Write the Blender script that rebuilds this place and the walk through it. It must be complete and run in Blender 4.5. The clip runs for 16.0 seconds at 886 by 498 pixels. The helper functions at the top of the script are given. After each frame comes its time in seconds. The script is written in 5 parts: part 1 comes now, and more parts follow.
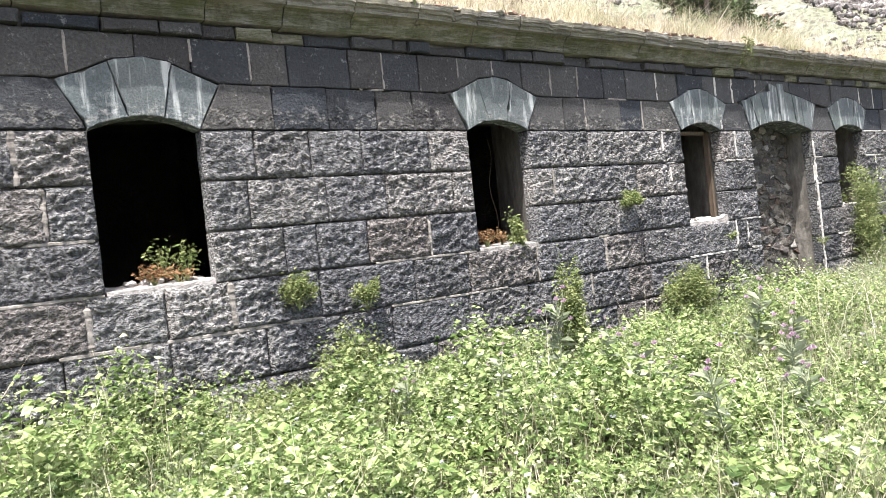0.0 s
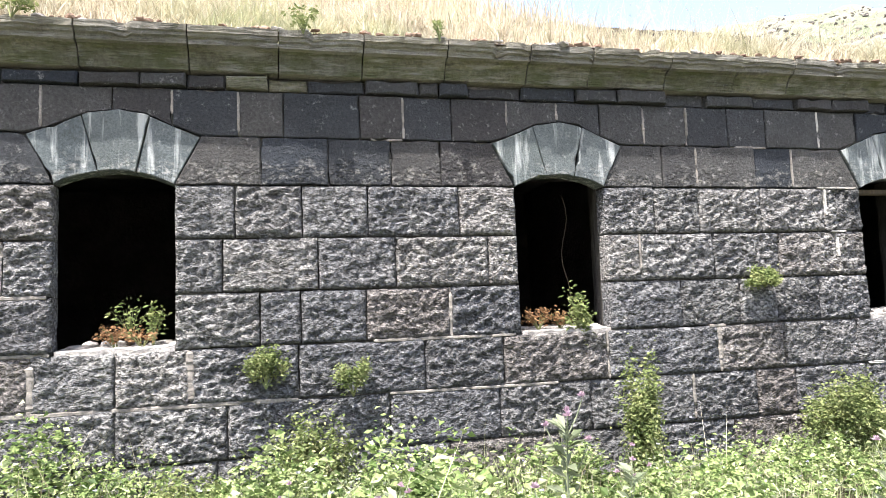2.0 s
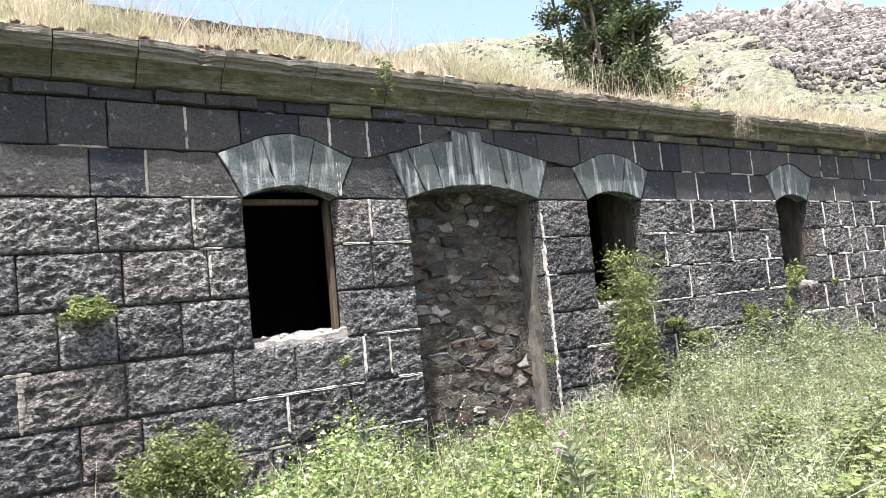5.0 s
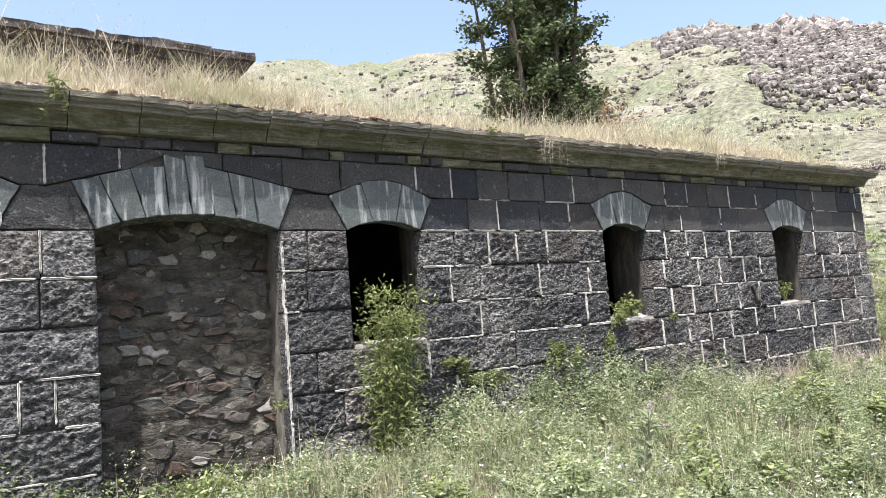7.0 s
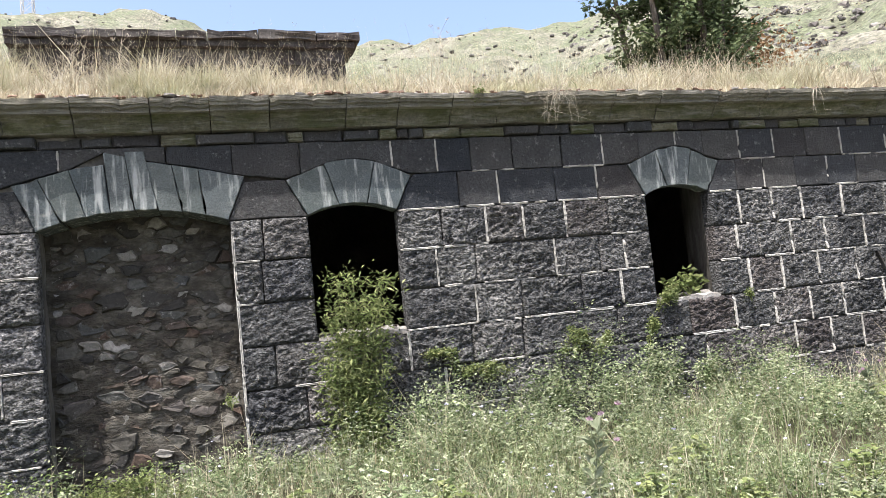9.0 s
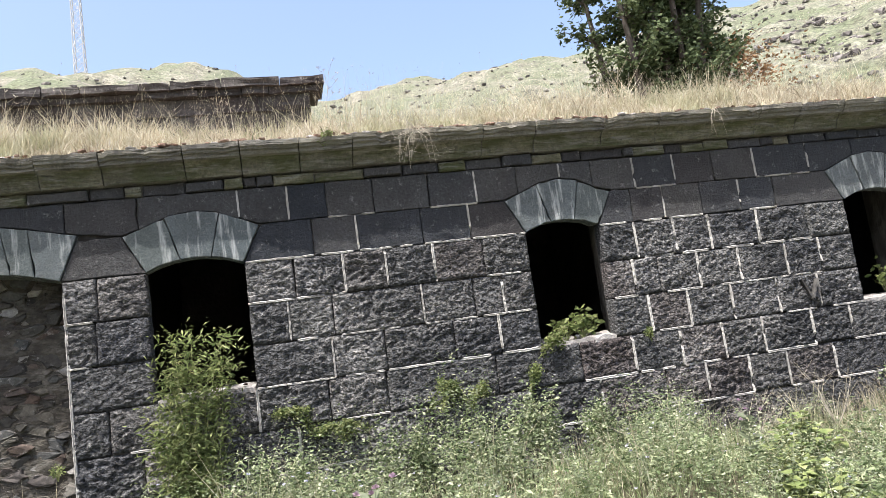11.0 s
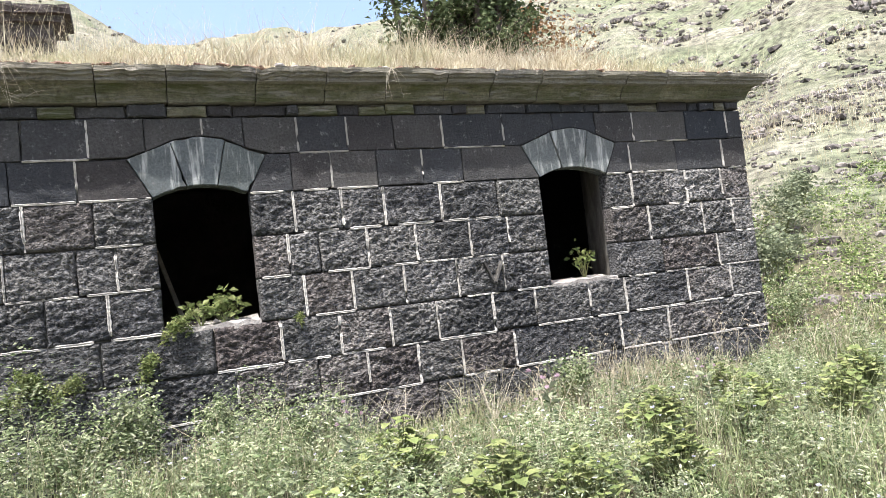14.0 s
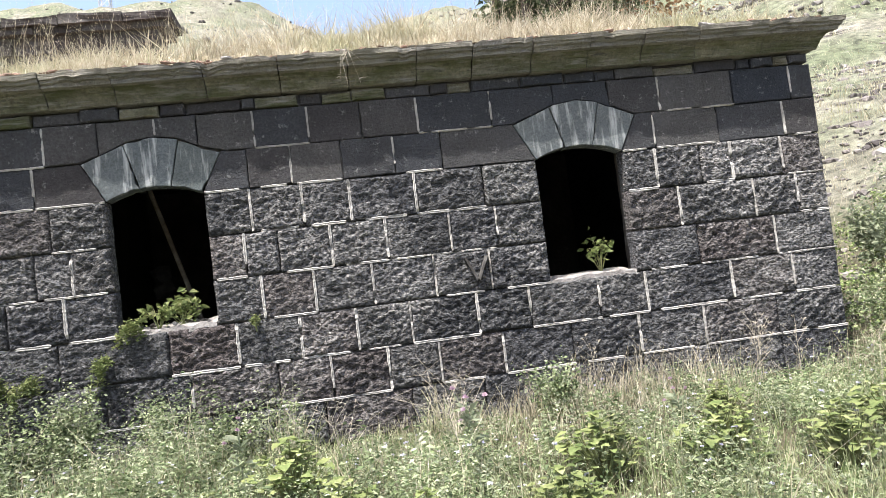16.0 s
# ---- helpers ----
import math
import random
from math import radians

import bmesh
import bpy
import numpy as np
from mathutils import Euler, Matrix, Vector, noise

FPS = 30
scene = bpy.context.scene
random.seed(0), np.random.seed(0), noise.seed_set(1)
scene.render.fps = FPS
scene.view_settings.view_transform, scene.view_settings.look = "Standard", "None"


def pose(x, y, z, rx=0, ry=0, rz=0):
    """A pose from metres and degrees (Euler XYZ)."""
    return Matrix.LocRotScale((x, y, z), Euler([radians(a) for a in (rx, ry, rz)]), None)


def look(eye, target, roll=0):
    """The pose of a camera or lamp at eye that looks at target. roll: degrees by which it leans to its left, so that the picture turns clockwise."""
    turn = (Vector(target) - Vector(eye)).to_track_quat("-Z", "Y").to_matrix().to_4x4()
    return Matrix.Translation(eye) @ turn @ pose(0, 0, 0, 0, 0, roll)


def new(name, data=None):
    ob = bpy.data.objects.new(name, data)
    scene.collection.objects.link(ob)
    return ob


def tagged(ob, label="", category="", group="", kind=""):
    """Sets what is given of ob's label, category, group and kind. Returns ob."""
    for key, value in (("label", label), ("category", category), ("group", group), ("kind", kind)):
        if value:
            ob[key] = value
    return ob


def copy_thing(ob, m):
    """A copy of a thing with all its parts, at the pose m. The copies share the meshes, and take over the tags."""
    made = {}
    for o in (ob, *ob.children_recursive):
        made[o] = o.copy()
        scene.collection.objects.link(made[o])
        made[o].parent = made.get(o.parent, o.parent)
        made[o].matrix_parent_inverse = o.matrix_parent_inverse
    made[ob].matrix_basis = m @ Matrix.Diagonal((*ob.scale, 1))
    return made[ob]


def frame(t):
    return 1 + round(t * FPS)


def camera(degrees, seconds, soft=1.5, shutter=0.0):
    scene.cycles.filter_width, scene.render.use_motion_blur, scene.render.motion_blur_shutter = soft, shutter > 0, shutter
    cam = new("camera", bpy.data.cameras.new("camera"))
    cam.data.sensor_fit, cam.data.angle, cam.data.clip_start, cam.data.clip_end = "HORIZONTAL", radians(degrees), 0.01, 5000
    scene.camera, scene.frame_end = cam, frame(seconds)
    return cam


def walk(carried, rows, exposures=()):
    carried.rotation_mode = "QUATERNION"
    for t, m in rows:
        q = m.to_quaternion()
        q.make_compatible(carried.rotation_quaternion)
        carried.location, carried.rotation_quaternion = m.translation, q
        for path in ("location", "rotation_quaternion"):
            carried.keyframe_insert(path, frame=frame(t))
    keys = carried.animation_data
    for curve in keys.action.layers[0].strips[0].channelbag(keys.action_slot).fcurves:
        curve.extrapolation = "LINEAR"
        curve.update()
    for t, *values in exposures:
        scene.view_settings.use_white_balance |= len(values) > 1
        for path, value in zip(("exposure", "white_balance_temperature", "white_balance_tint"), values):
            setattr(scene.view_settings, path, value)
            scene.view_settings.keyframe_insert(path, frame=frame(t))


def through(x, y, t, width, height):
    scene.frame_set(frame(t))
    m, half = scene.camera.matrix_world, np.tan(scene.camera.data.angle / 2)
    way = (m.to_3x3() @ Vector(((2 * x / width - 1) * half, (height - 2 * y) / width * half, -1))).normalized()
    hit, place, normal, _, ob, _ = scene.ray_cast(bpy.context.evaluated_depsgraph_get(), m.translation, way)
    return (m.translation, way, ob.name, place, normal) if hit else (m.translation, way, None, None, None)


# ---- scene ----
cam = camera(63.4, 16.0, soft=0.45)
PATH = [
    (0, (0.41, 0.597, 1.541), (1.559, 2.234, 1.528), -6.3),
    (0.5, (0.948, 0.52, 1.595), (1.963, 2.243, 1.632), -0.8),
    (1, (1.418, 0.598, 1.591), (2.137, 2.463, 1.666), -1.9),
    (1.5, (1.983, 0.626, 1.582), (2.489, 2.555, 1.739), -2.9),
    (2, (2.508, 0.71, 1.579), (2.989, 2.641, 1.772), -2.3),
    (2.5, (3.036, 0.693, 1.583), (3.764, 2.546, 1.777), -6.9),
    (3, (3.508, 0.67, 1.69), (4.246, 2.526, 1.789), -5.0),
    (3.5, (4.007, 0.702, 1.735), (4.899, 2.487, 1.876), -5.0),
    (4, (4.527, 0.638, 1.645), (5.382, 2.437, 1.822), -4.5),
    (4.5, (5.031, 0.609, 1.624), (5.885, 2.411, 1.786), -3.2),
    (5, (5.504, 0.638, 1.596), (6.64, 2.276, 1.759), -5.6),
    (5.2, (5.685, 0.656, 1.593), (6.866, 2.263, 1.748), -5.2),
    (7.3, (8.059, -0.334, 1.661), (9.167, 1.318, 1.864), -4.5),
    (7.5, (8.29, -0.374, 1.627), (9.353, 1.308, 1.833), -5.5),
    (8, (8.87, -0.485, 1.634), (9.845, 1.259, 1.739), -5.2),
    (8.2, (9.091, -0.516, 1.643), (9.96, 1.282, 1.764), -4.5),
    (10.3, (11.085, -0.616, 1.654), (11.527, 1.329, 1.804), -7.9),
    (10.5, (11.265, -0.643, 1.651), (11.71, 1.302, 1.793), -7.7),
    (11, (11.651, -0.663, 1.62), (12.109, 1.267, 1.875), -7.9),
    (11.5, (12.004, -0.723, 1.652), (12.299, 1.247, 1.826), -5.5),
    (12, (12.314, -0.685, 1.626), (12.925, 1.212, 1.794), -7.0),
    (12.5, (12.607, -0.612, 1.648), (13.26, 1.273, 1.785), -6.9),
    (13, (13.038, -0.651, 1.645), (13.636, 1.257, 1.701), -7.5),
    (13.5, (13.418, -0.568, 1.745), (14.194, 1.275, 1.689), -5.6),
    (14, (13.735, -0.413, 1.558), (14.526, 1.421, 1.664), -6.7),
    (14.5, (14.193, -0.398, 1.61), (14.711, 1.531, 1.715), -5.5),
    (15, (14.657, -0.331, 1.63), (15.298, 1.562, 1.698), -6.0),
    (15.5, (15.162, -0.386, 1.546), (15.619, 1.553, 1.726), -7.7),
    (16, (15.583, -0.358, 1.558), (15.889, 1.616, 1.652), -7.1),
]
EXPOSURES = [(0.0, 1.8), (1.5, 1.82), (2.0, 1.98), (2.5, 2.0), (3.5, 1.8), (5.0, 1.6), (7.5, 1.27), (11.0, 1.24), (13.5, 1.45), (16.0, 1.4)]
walk(cam, [(t, look(eye, target, roll)) for t, eye, target, roll in PATH], [(t, stops, 6350.0, 12.0) for t, stops in EXPOSURES])

# ---- sky and sun ----
SUN = Vector((-0.27, -0.29, 1.0)).normalized()
world = bpy.data.worlds.new("sky")
scene.world = world
world.use_nodes = True
wn = world.node_tree.nodes
sky = wn.new("ShaderNodeTexSky")
sky.sky_type, sky.sun_disc = "NISHITA", False
sky.sun_elevation = math.asin(SUN.z)
sky.sun_rotation = math.atan2(SUN.x, SUN.y)
sky.air_density, sky.dust_density, sky.ozone_density = 1.0, 5.0, 0.4
wn["Background"].inputs["Strength"].default_value = 0.15
world.node_tree.links.new(sky.outputs["Color"], wn["Background"].inputs["Color"])
sun = new("sun", bpy.data.lights.new("sun", "SUN"))
sun.data.energy, sun.data.angle, sun.data.color = 4.2, radians(0.53), (1.0, 0.96, 0.89)
sun.matrix_world = look((0, 0, 40), Vector((0, 0, 40)) - SUN)

R = random.Random(7)
G = np.random.default_rng(11)


# ---- materials ----
class Nodes:
    """A small helper round one node material."""

    def __init__(self, name, rough=0.85):
        self.mat = bpy.data.materials.new(name)
        self.mat.use_nodes = True
        self.tree = self.mat.node_tree
        self.bsdf = self.tree.nodes["Principled BSDF"]
        self.bsdf.inputs["Roughness"].default_value = rough
        self.bsdf.inputs["Specular IOR Level"].default_value = 0.3
        self.pos = self.tree.nodes.new("ShaderNodeNewGeometry").outputs["Position"]

    def link(self, a, b):
        self.tree.links.new(a, b)

    def noise(self, scale, detail=4.0, stretch=(1, 1, 1), rough=0.6):
        m = self.tree.nodes.new("ShaderNodeMapping")
        m.inputs["Scale"].default_value = stretch
        self.link(self.pos, m.inputs["Vector"])
        n = self.tree.nodes.new("ShaderNodeTexNoise")
        n.inputs["Scale"].default_value, n.inputs["Detail"].default_value, n.inputs["Roughness"].default_value = scale, detail, rough
        self.link(m.outputs["Vector"], n.inputs["Vector"])
        return n.outputs["Fac"]

    def ramp(self, fac, stops):
        r = self.tree.nodes.new("ShaderNodeValToRGB")
        e = r.color_ramp.elements
        while len(e) < len(stops):
            e.new(0.5)
        for el, (p, c) in zip(e, stops):
            el.position, el.color = p, (*(c if isinstance(c, tuple) else (c, c, c)), 1)
        self.link(fac, r.inputs["Fac"])
        return r.outputs["Color"]

    def mix(self, a, b, fac, kind="MIX"):
        m = self.tree.nodes.new("ShaderNodeMix")
        m.data_type, m.blend_type = "RGBA", kind
        for k, v in ((6, a), (7, b), (0, fac)):
            if isinstance(v, (int, float)):
                m.inputs[k].default_value = v
            elif isinstance(v, tuple):
                m.inputs[k].default_value = (*v, 1)
            else:
                self.link(v, m.inputs[k])
        return m.outputs[2]

    def object_random(self):
        return self.tree.nodes.new("ShaderNodeObjectInfo").outputs["Random"]

    def island_random(self):
        return self.tree.nodes.new("ShaderNodeNewGeometry").outputs["Random Per Island"]

    def bump(self, fac, strength, distance):
        b = self.tree.nodes.new("ShaderNodeBump")
        b.inputs["Strength"].default_value, b.inputs["Distance"].default_value = strength, distance
        self.link(fac, b.inputs["Height"])
        self.link(b.outputs["Normal"], self.bsdf.inputs["Normal"])

    def done(self, colour):
        self.link(colour, self.bsdf.inputs["Base Color"])
        return self.mat


def stone(name, tints, bump, dist, pale=0.5, fine=55.0, streak=0.0, moss=None, margin=False, rough=False, islands=False):
    n = Nodes(name, 0.9)
    r = n.island_random() if islands else n.object_random()
    c = n.ramp(r, tints)
    c = n.mix(c, n.ramp(n.noise(5.0, 5), [(0.3, 0.72), (0.7, 1.2)]), 0.8, "MULTIPLY")
    grain = n.noise(fine, 6, rough=0.7)
    c = n.mix(c, n.ramp(grain, [(0.32, 0.55), (0.5, 1.0), (0.68, 1.45)]), 0.8, "MULTIPLY")
    if pale:
        c = n.mix(c, (0.50, 0.49, 0.47), n.ramp(n.noise(12.0, 7, rough=0.78), [(0.58, 0.0), (0.70, pale)]))
    if streak:
        c = n.mix(c, (0.50, 0.52, 0.51), n.ramp(n.noise(7.0, 5, (2.4, 2.4, 0.28)), [(0.53, 0.0), (0.66, streak)]))
    if moss:
        c = n.mix(c, moss, n.ramp(n.noise(3.5, 6, (1, 1, 2.5)), [(0.42, 0.0), (0.62, 0.85)]))
        c = n.mix(c, (0.24, 0.23, 0.205), n.ramp(n.noise(5.0, 6, (0.8, 0.8, 5.0)), [(0.54, 0.0), (0.66, 0.8)]))
        c = n.mix(c, (0.03, 0.03, 0.025), n.ramp(n.noise(4.0, 7, (0.7, 0.7, 4.0), 0.7), [(0.60, 0.0), (0.68, 0.8)]))
    if margin:
        # the lower edge of the course is left roughly broken
        sep = n.tree.nodes.new("ShaderNodeSeparateXYZ")
        n.link(n.pos, sep.inputs["Vector"])
        add = n.tree.nodes.new("ShaderNodeMath")
        add.operation = "MULTIPLY_ADD"
        n.link(n.noise(3.0, 4), add.inputs[0])
        add.inputs[1].default_value = -0.45
        n.link(sep.outputs["Z"], add.inputs[2])
        low = n.tree.nodes.new("ShaderNodeMapRange")
        n.link(add.outputs["Value"], low.inputs["Value"])
        for k, v in (("From Min", 2.46), ("From Max", 2.38), ("To Min", 0.0), ("To Max", 1.0)):
            low.inputs[k].default_value = v
        side = n.tree.nodes.new("ShaderNodeMapRange")
        n.link(sep.outputs["X"], side.inputs["Value"])
        for k, v in (("From Min", 10.5), ("From Max", 7.5), ("To Min", 0.12), ("To Max", 1.0)):
            side.inputs[k].default_value = v
        both = n.tree.nodes.new("ShaderNodeMath")
        both.operation = "MULTIPLY"
        n.link(low.outputs["Result"], both.inputs[0])
        n.link(side.outputs["Result"], both.inputs[1])
        low = both
        worn = n.ramp(n.noise(26.0, 5, rough=0.65), [(0.36, 0.0), (0.64, 1.0)])
        c = n.mix(c, n.mix(c, (0.40, 0.385, 0.36), n.ramp(n.noise(17.0, 6, (1, 1, 1.5), 0.7), [(0.52, 0.0), (0.68, 0.5)])), low.outputs["Value"])
        n.bump(n.mix(grain, worn, low.outputs["Value"]), bump * 2.2, dist * 2.5)
        return n.done(c)
    if moss:
        strata = n.noise(7.0, 7, (0.5, 0.5, 6.0), 0.65)
        n.bump(n.mix(grain, n.ramp(strata, [(0.35, 0.0), (0.5, 0.6), (0.6, 1.0)]), 0.75), bump, dist)
        return n.done(c)
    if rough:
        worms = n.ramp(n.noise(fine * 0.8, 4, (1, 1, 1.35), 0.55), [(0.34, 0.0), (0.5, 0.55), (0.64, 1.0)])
        # colour darkened in hollows and paled on ridges, painting shade onto the relief
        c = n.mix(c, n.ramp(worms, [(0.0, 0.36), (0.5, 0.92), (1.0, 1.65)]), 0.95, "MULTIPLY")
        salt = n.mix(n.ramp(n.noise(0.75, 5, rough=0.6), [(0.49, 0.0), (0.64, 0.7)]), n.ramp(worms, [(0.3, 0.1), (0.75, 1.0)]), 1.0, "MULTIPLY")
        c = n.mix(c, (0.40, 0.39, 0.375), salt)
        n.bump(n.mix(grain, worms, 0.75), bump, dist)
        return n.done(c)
    n.bump(n.mix(grain, n.noise(fine * 0.4, 5), 0.6), bump, dist)
    return n.done(c)


def plain(name, stops, scale, rough=0.9, bump=0.4, dist=0.01, stretch=(1, 1, 1)):
    n = Nodes(name, rough)
    f = n.noise(scale, 6, stretch)
    c = n.mix(n.ramp(f, stops), n.ramp(n.noise(scale * 7, 4, stretch), [(0.3, 0.7), (0.7, 1.25)]), 0.7, "MULTIPLY")
    n.bump(n.noise(scale * 5, 5, stretch), bump, dist)
    return n.done(c)


def leafy(name, stops, through=0.3, patch=None):
    n = Nodes(name, 0.6)
    n.bsdf.inputs["Specular IOR Level"].default_value = 0.15
    c = n.ramp(n.mix(n.island_random(), n.ramp(n.noise(8.0, 3), [(0.34, 0.0), (0.66, 1.0)]), 0.5), stops)
    c = n.mix(c, n.ramp(n.noise(1.6, 3), [(0.3, 0.6), (0.7, 1.2)]), 0.75, "MULTIPLY")
    if patch:
        c = n.mix(c, patch, n.ramp(n.noise(0.55, 4), [(0.5, 0.0), (0.64, 0.75)]))
    n.done(c)
    t = n.tree.nodes.new("ShaderNodeBsdfTranslucent")
    n.link(c, t.inputs["Color"])
    m = n.tree.nodes.new("ShaderNodeMixShader")
    m.inputs["Fac"].default_value = through
    n.link(n.bsdf.outputs["BSDF"], m.inputs[1])
    n.link(t.outputs["BSDF"], m.inputs[2])
    n.link(m.outputs["Shader"], n.tree.nodes["Material Output"].inputs["Surface"])
    return n.mat


BASALT = [(0, (0.093, 0.093, 0.099)), (0.3, (0.144, 0.144, 0.146)), (0.55, (0.107, 0.109, 0.118)), (0.75, (0.162, 0.158, 0.155)), (0.9, (0.139, 0.124, 0.117)), (1, (0.179, 0.175, 0.171))]
DARK = [(0, (0.055, 0.057, 0.060)), (0.3, (0.092, 0.093, 0.095)), (0.55, (0.067, 0.069, 0.075)), (0.75, (0.108, 0.108, 0.107)), (0.92, (0.096, 0.082, 0.080)), (1, (0.126, 0.127, 0.124))]
DRESSED = [(0, (0.019, 0.023, 0.030)), (0.2, (0.055, 0.054, 0.053)), (0.4, (0.022, 0.026, 0.033)), (0.6, (0.062, 0.061, 0.059)), (0.8, (0.035, 0.033, 0.034)), (1, (0.050, 0.051, 0.052))]
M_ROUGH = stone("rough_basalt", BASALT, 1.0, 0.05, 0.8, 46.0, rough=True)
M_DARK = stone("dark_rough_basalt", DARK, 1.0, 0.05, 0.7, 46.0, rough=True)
M_DRESSED = stone("dressed_basalt", DRESSED, 0.5, 0.008, 0.35, 48.0, margin=True)
M_ARCH = stone("arch_andesite", [(0.0, (0.066, 0.080, 0.085)), (0.5, (0.092, 0.104, 0.106)), (1.0, (0.075, 0.088, 0.087))], 0.3, 0.005, 0.25, 70.0, 0.5, margin=True)
M_CORNICE = stone("cornice_tuff", [(0.0, (0.125, 0.119, 0.102)), (0.35, (0.185, 0.174, 0.140)), (0.7, (0.15, 0.145, 0.126)), (1.0, (0.215, 0.206, 0.180))], 0.9, 0.024, 0.45, 34.0, 0.0, (0.185, 0.178, 0.140))
M_COVE = stone("mossy_tuff", [(0.0, (0.125, 0.120, 0.088)), (0.5, (0.175, 0.166, 0.115)), (1.0, (0.145, 0.141, 0.112))], 0.9, 0.03, 0.3, 34.0, 0.0, (0.070, 0.080, 0.032))
M_PARAPET = stone("parapet_basalt", [(0.0, (0.030, 0.028, 0.028)), (0.4, (0.062, 0.056, 0.052)), (0.7, (0.045, 0.038, 0.036)), (1.0, (0.09, 0.084, 0.078))], 0.9, 0.03, 0.4, 20.0)
M_RUBBLE = stone("rubble_stone", [(0.0, (0.026, 0.025, 0.024)), (0.25, (0.06, 0.057, 0.050)), (0.4, (0.072, 0.050, 0.038)), (0.6, (0.062, 0.065, 0.066)), (0.8, (0.10, 0.092, 0.075)), (1.0, (0.24, 0.232, 0.22))], 0.9, 0.02, 0.5, 30.0)
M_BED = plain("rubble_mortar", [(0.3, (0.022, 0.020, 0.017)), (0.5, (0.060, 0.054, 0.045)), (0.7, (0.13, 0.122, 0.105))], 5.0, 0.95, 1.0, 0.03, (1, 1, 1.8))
M_MORTAR = plain("lime_mortar", [(0.3, (0.25, 0.24, 0.225)), (0.7, (0.52, 0.505, 0.475))], 5.0, 0.95, 0.6, 0.008)
M_OLD_MORTAR = plain("grey_mortar", [(0.3, (0.10, 0.091, 0.083)), (0.7, (0.26, 0.24, 0.215))], 9.0, 0.95, 0.7, 0.01)
M_JOINT = plain("dark_joint", [(0.38, (0.03, 0.028, 0.026)), (0.52, (0.10, 0.096, 0.09)), (0.66, (0.27, 0.26, 0.24))], 2.6, 0.95, 0.5, 0.01)
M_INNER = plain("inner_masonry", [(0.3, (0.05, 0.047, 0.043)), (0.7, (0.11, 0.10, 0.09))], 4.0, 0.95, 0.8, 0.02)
M_REVEAL = plain("reveal_plaster", [(0.3, (0.07, 0.064, 0.057)), (0.5, (0.13, 0.12, 0.106)), (0.7, (0.21, 0.198, 0.178))], 4.0, 0.95, 0.8, 0.015, (1.6, 1.6, 0.6))
M_SILL = plain("crumbled_sill", [(0.3, (0.15, 0.14, 0.132)), (0.7, (0.42, 0.40, 0.38))], 12.0, 0.95, 0.9, 0.02)
M_WOOD = plain("weathered_timber", [(0.3, (0.045, 0.032, 0.022)), (0.7, (0.11, 0.085, 0.06))], 6.0, 0.8, 0.5, 0.004, (6, 6, 0.6))
M_STEEL = plain("galvanised_steel", [(0.3, (0.35, 0.36, 0.37)), (0.7, (0.5, 0.5, 0.5))], 2.0, 0.6, 0.1, 0.002)
M_BARK = plain("bark", [(0.3, (0.05, 0.042, 0.033)), (0.7, (0.11, 0.095, 0.08))], 9.0, 0.9, 0.8, 0.01, (2, 2, 0.5))
M_STEM = plain("green_stem", [(0.3, (0.10, 0.13, 0.05)), (0.7, (0.22, 0.22, 0.10))], 5.0, 0.7, 0.2, 0.002)
M_TWIG = plain("bleached_twig", [(0.3, (0.26, 0.23, 0.18)), (0.7, (0.47, 0.43, 0.35))], 12.0, 0.85, 0.2, 0.002)
M_EARTH = plain("roof_earth", [(0.3, (0.10, 0.062, 0.046)), (0.7, (0.27, 0.19, 0.14))], 9.0, 0.95, 0.8, 0.02)
M_BOULDER = stone("hill_rock", [(0.0, (0.060, 0.055, 0.053)), (0.4, (0.125, 0.113, 0.107)), (0.7, (0.175, 0.158, 0.148)), (1.0, (0.255, 0.24, 0.225))], 0.8, 0.2, 0.5, 2.4, islands=True)
M_WEED = leafy("weed_leaf", [(0.0, (0.024, 0.048, 0.014)), (0.28, (0.095, 0.148, 0.045)), (0.55, (0.225, 0.290, 0.110)), (0.82, (0.39, 0.44, 0.22)), (1.0, (0.60, 0.60, 0.43))], 0.24)
M_HERB = leafy("herb_leaf", [(0.0, (0.026, 0.043, 0.018)), (0.25, (0.098, 0.138, 0.060)), (0.5, (0.215, 0.262, 0.142)), (0.8, (0.39, 0.42, 0.275)), (1.0, (0.62, 0.61, 0.51))], 0.2)
M_GRASS = leafy("green_grass", [(0.0, (0.05, 0.083, 0.033)), (0.4, (0.19, 0.235, 0.105)), (0.75, (0.37, 0.40, 0.24)), (1.0, (0.59, 0.58, 0.45))], 0.26)
M_STRAW = leafy("dry_grass", [(0.0, (0.16, 0.125, 0.08)), (0.3, (0.38, 0.33, 0.23)), (0.7, (0.58, 0.535, 0.41)), (1.0, (0.76, 0.73, 0.62))], 0.35, (0.31, 0.33, 0.18))
M_TREE = leafy("tree_leaf", [(0.0, (0.025, 0.038, 0.016)), (0.4, (0.065, 0.092, 0.040)), (0.8, (0.14, 0.175, 0.085)), (1.0, (0.30, 0.32, 0.20))], 0.2)
M_BUSH = leafy("bush_leaf", [(0.0, (0.06, 0.09, 0.03)), (0.4, (0.15, 0.19, 0.07)), (0.75, (0.25, 0.28, 0.12)), (1.0, (0.42, 0.42, 0.24))], 0.3)
M_SILVER = leafy("silver_leaf", [(0.0, (0.14, 0.175, 0.10)), (1.0, (0.30, 0.33, 0.23))], 0.3)
M_RUST = leafy("withered_leaf", [(0.0, (0.16, 0.08, 0.04)), (1.0, (0.30, 0.19, 0.10))], 0.3)
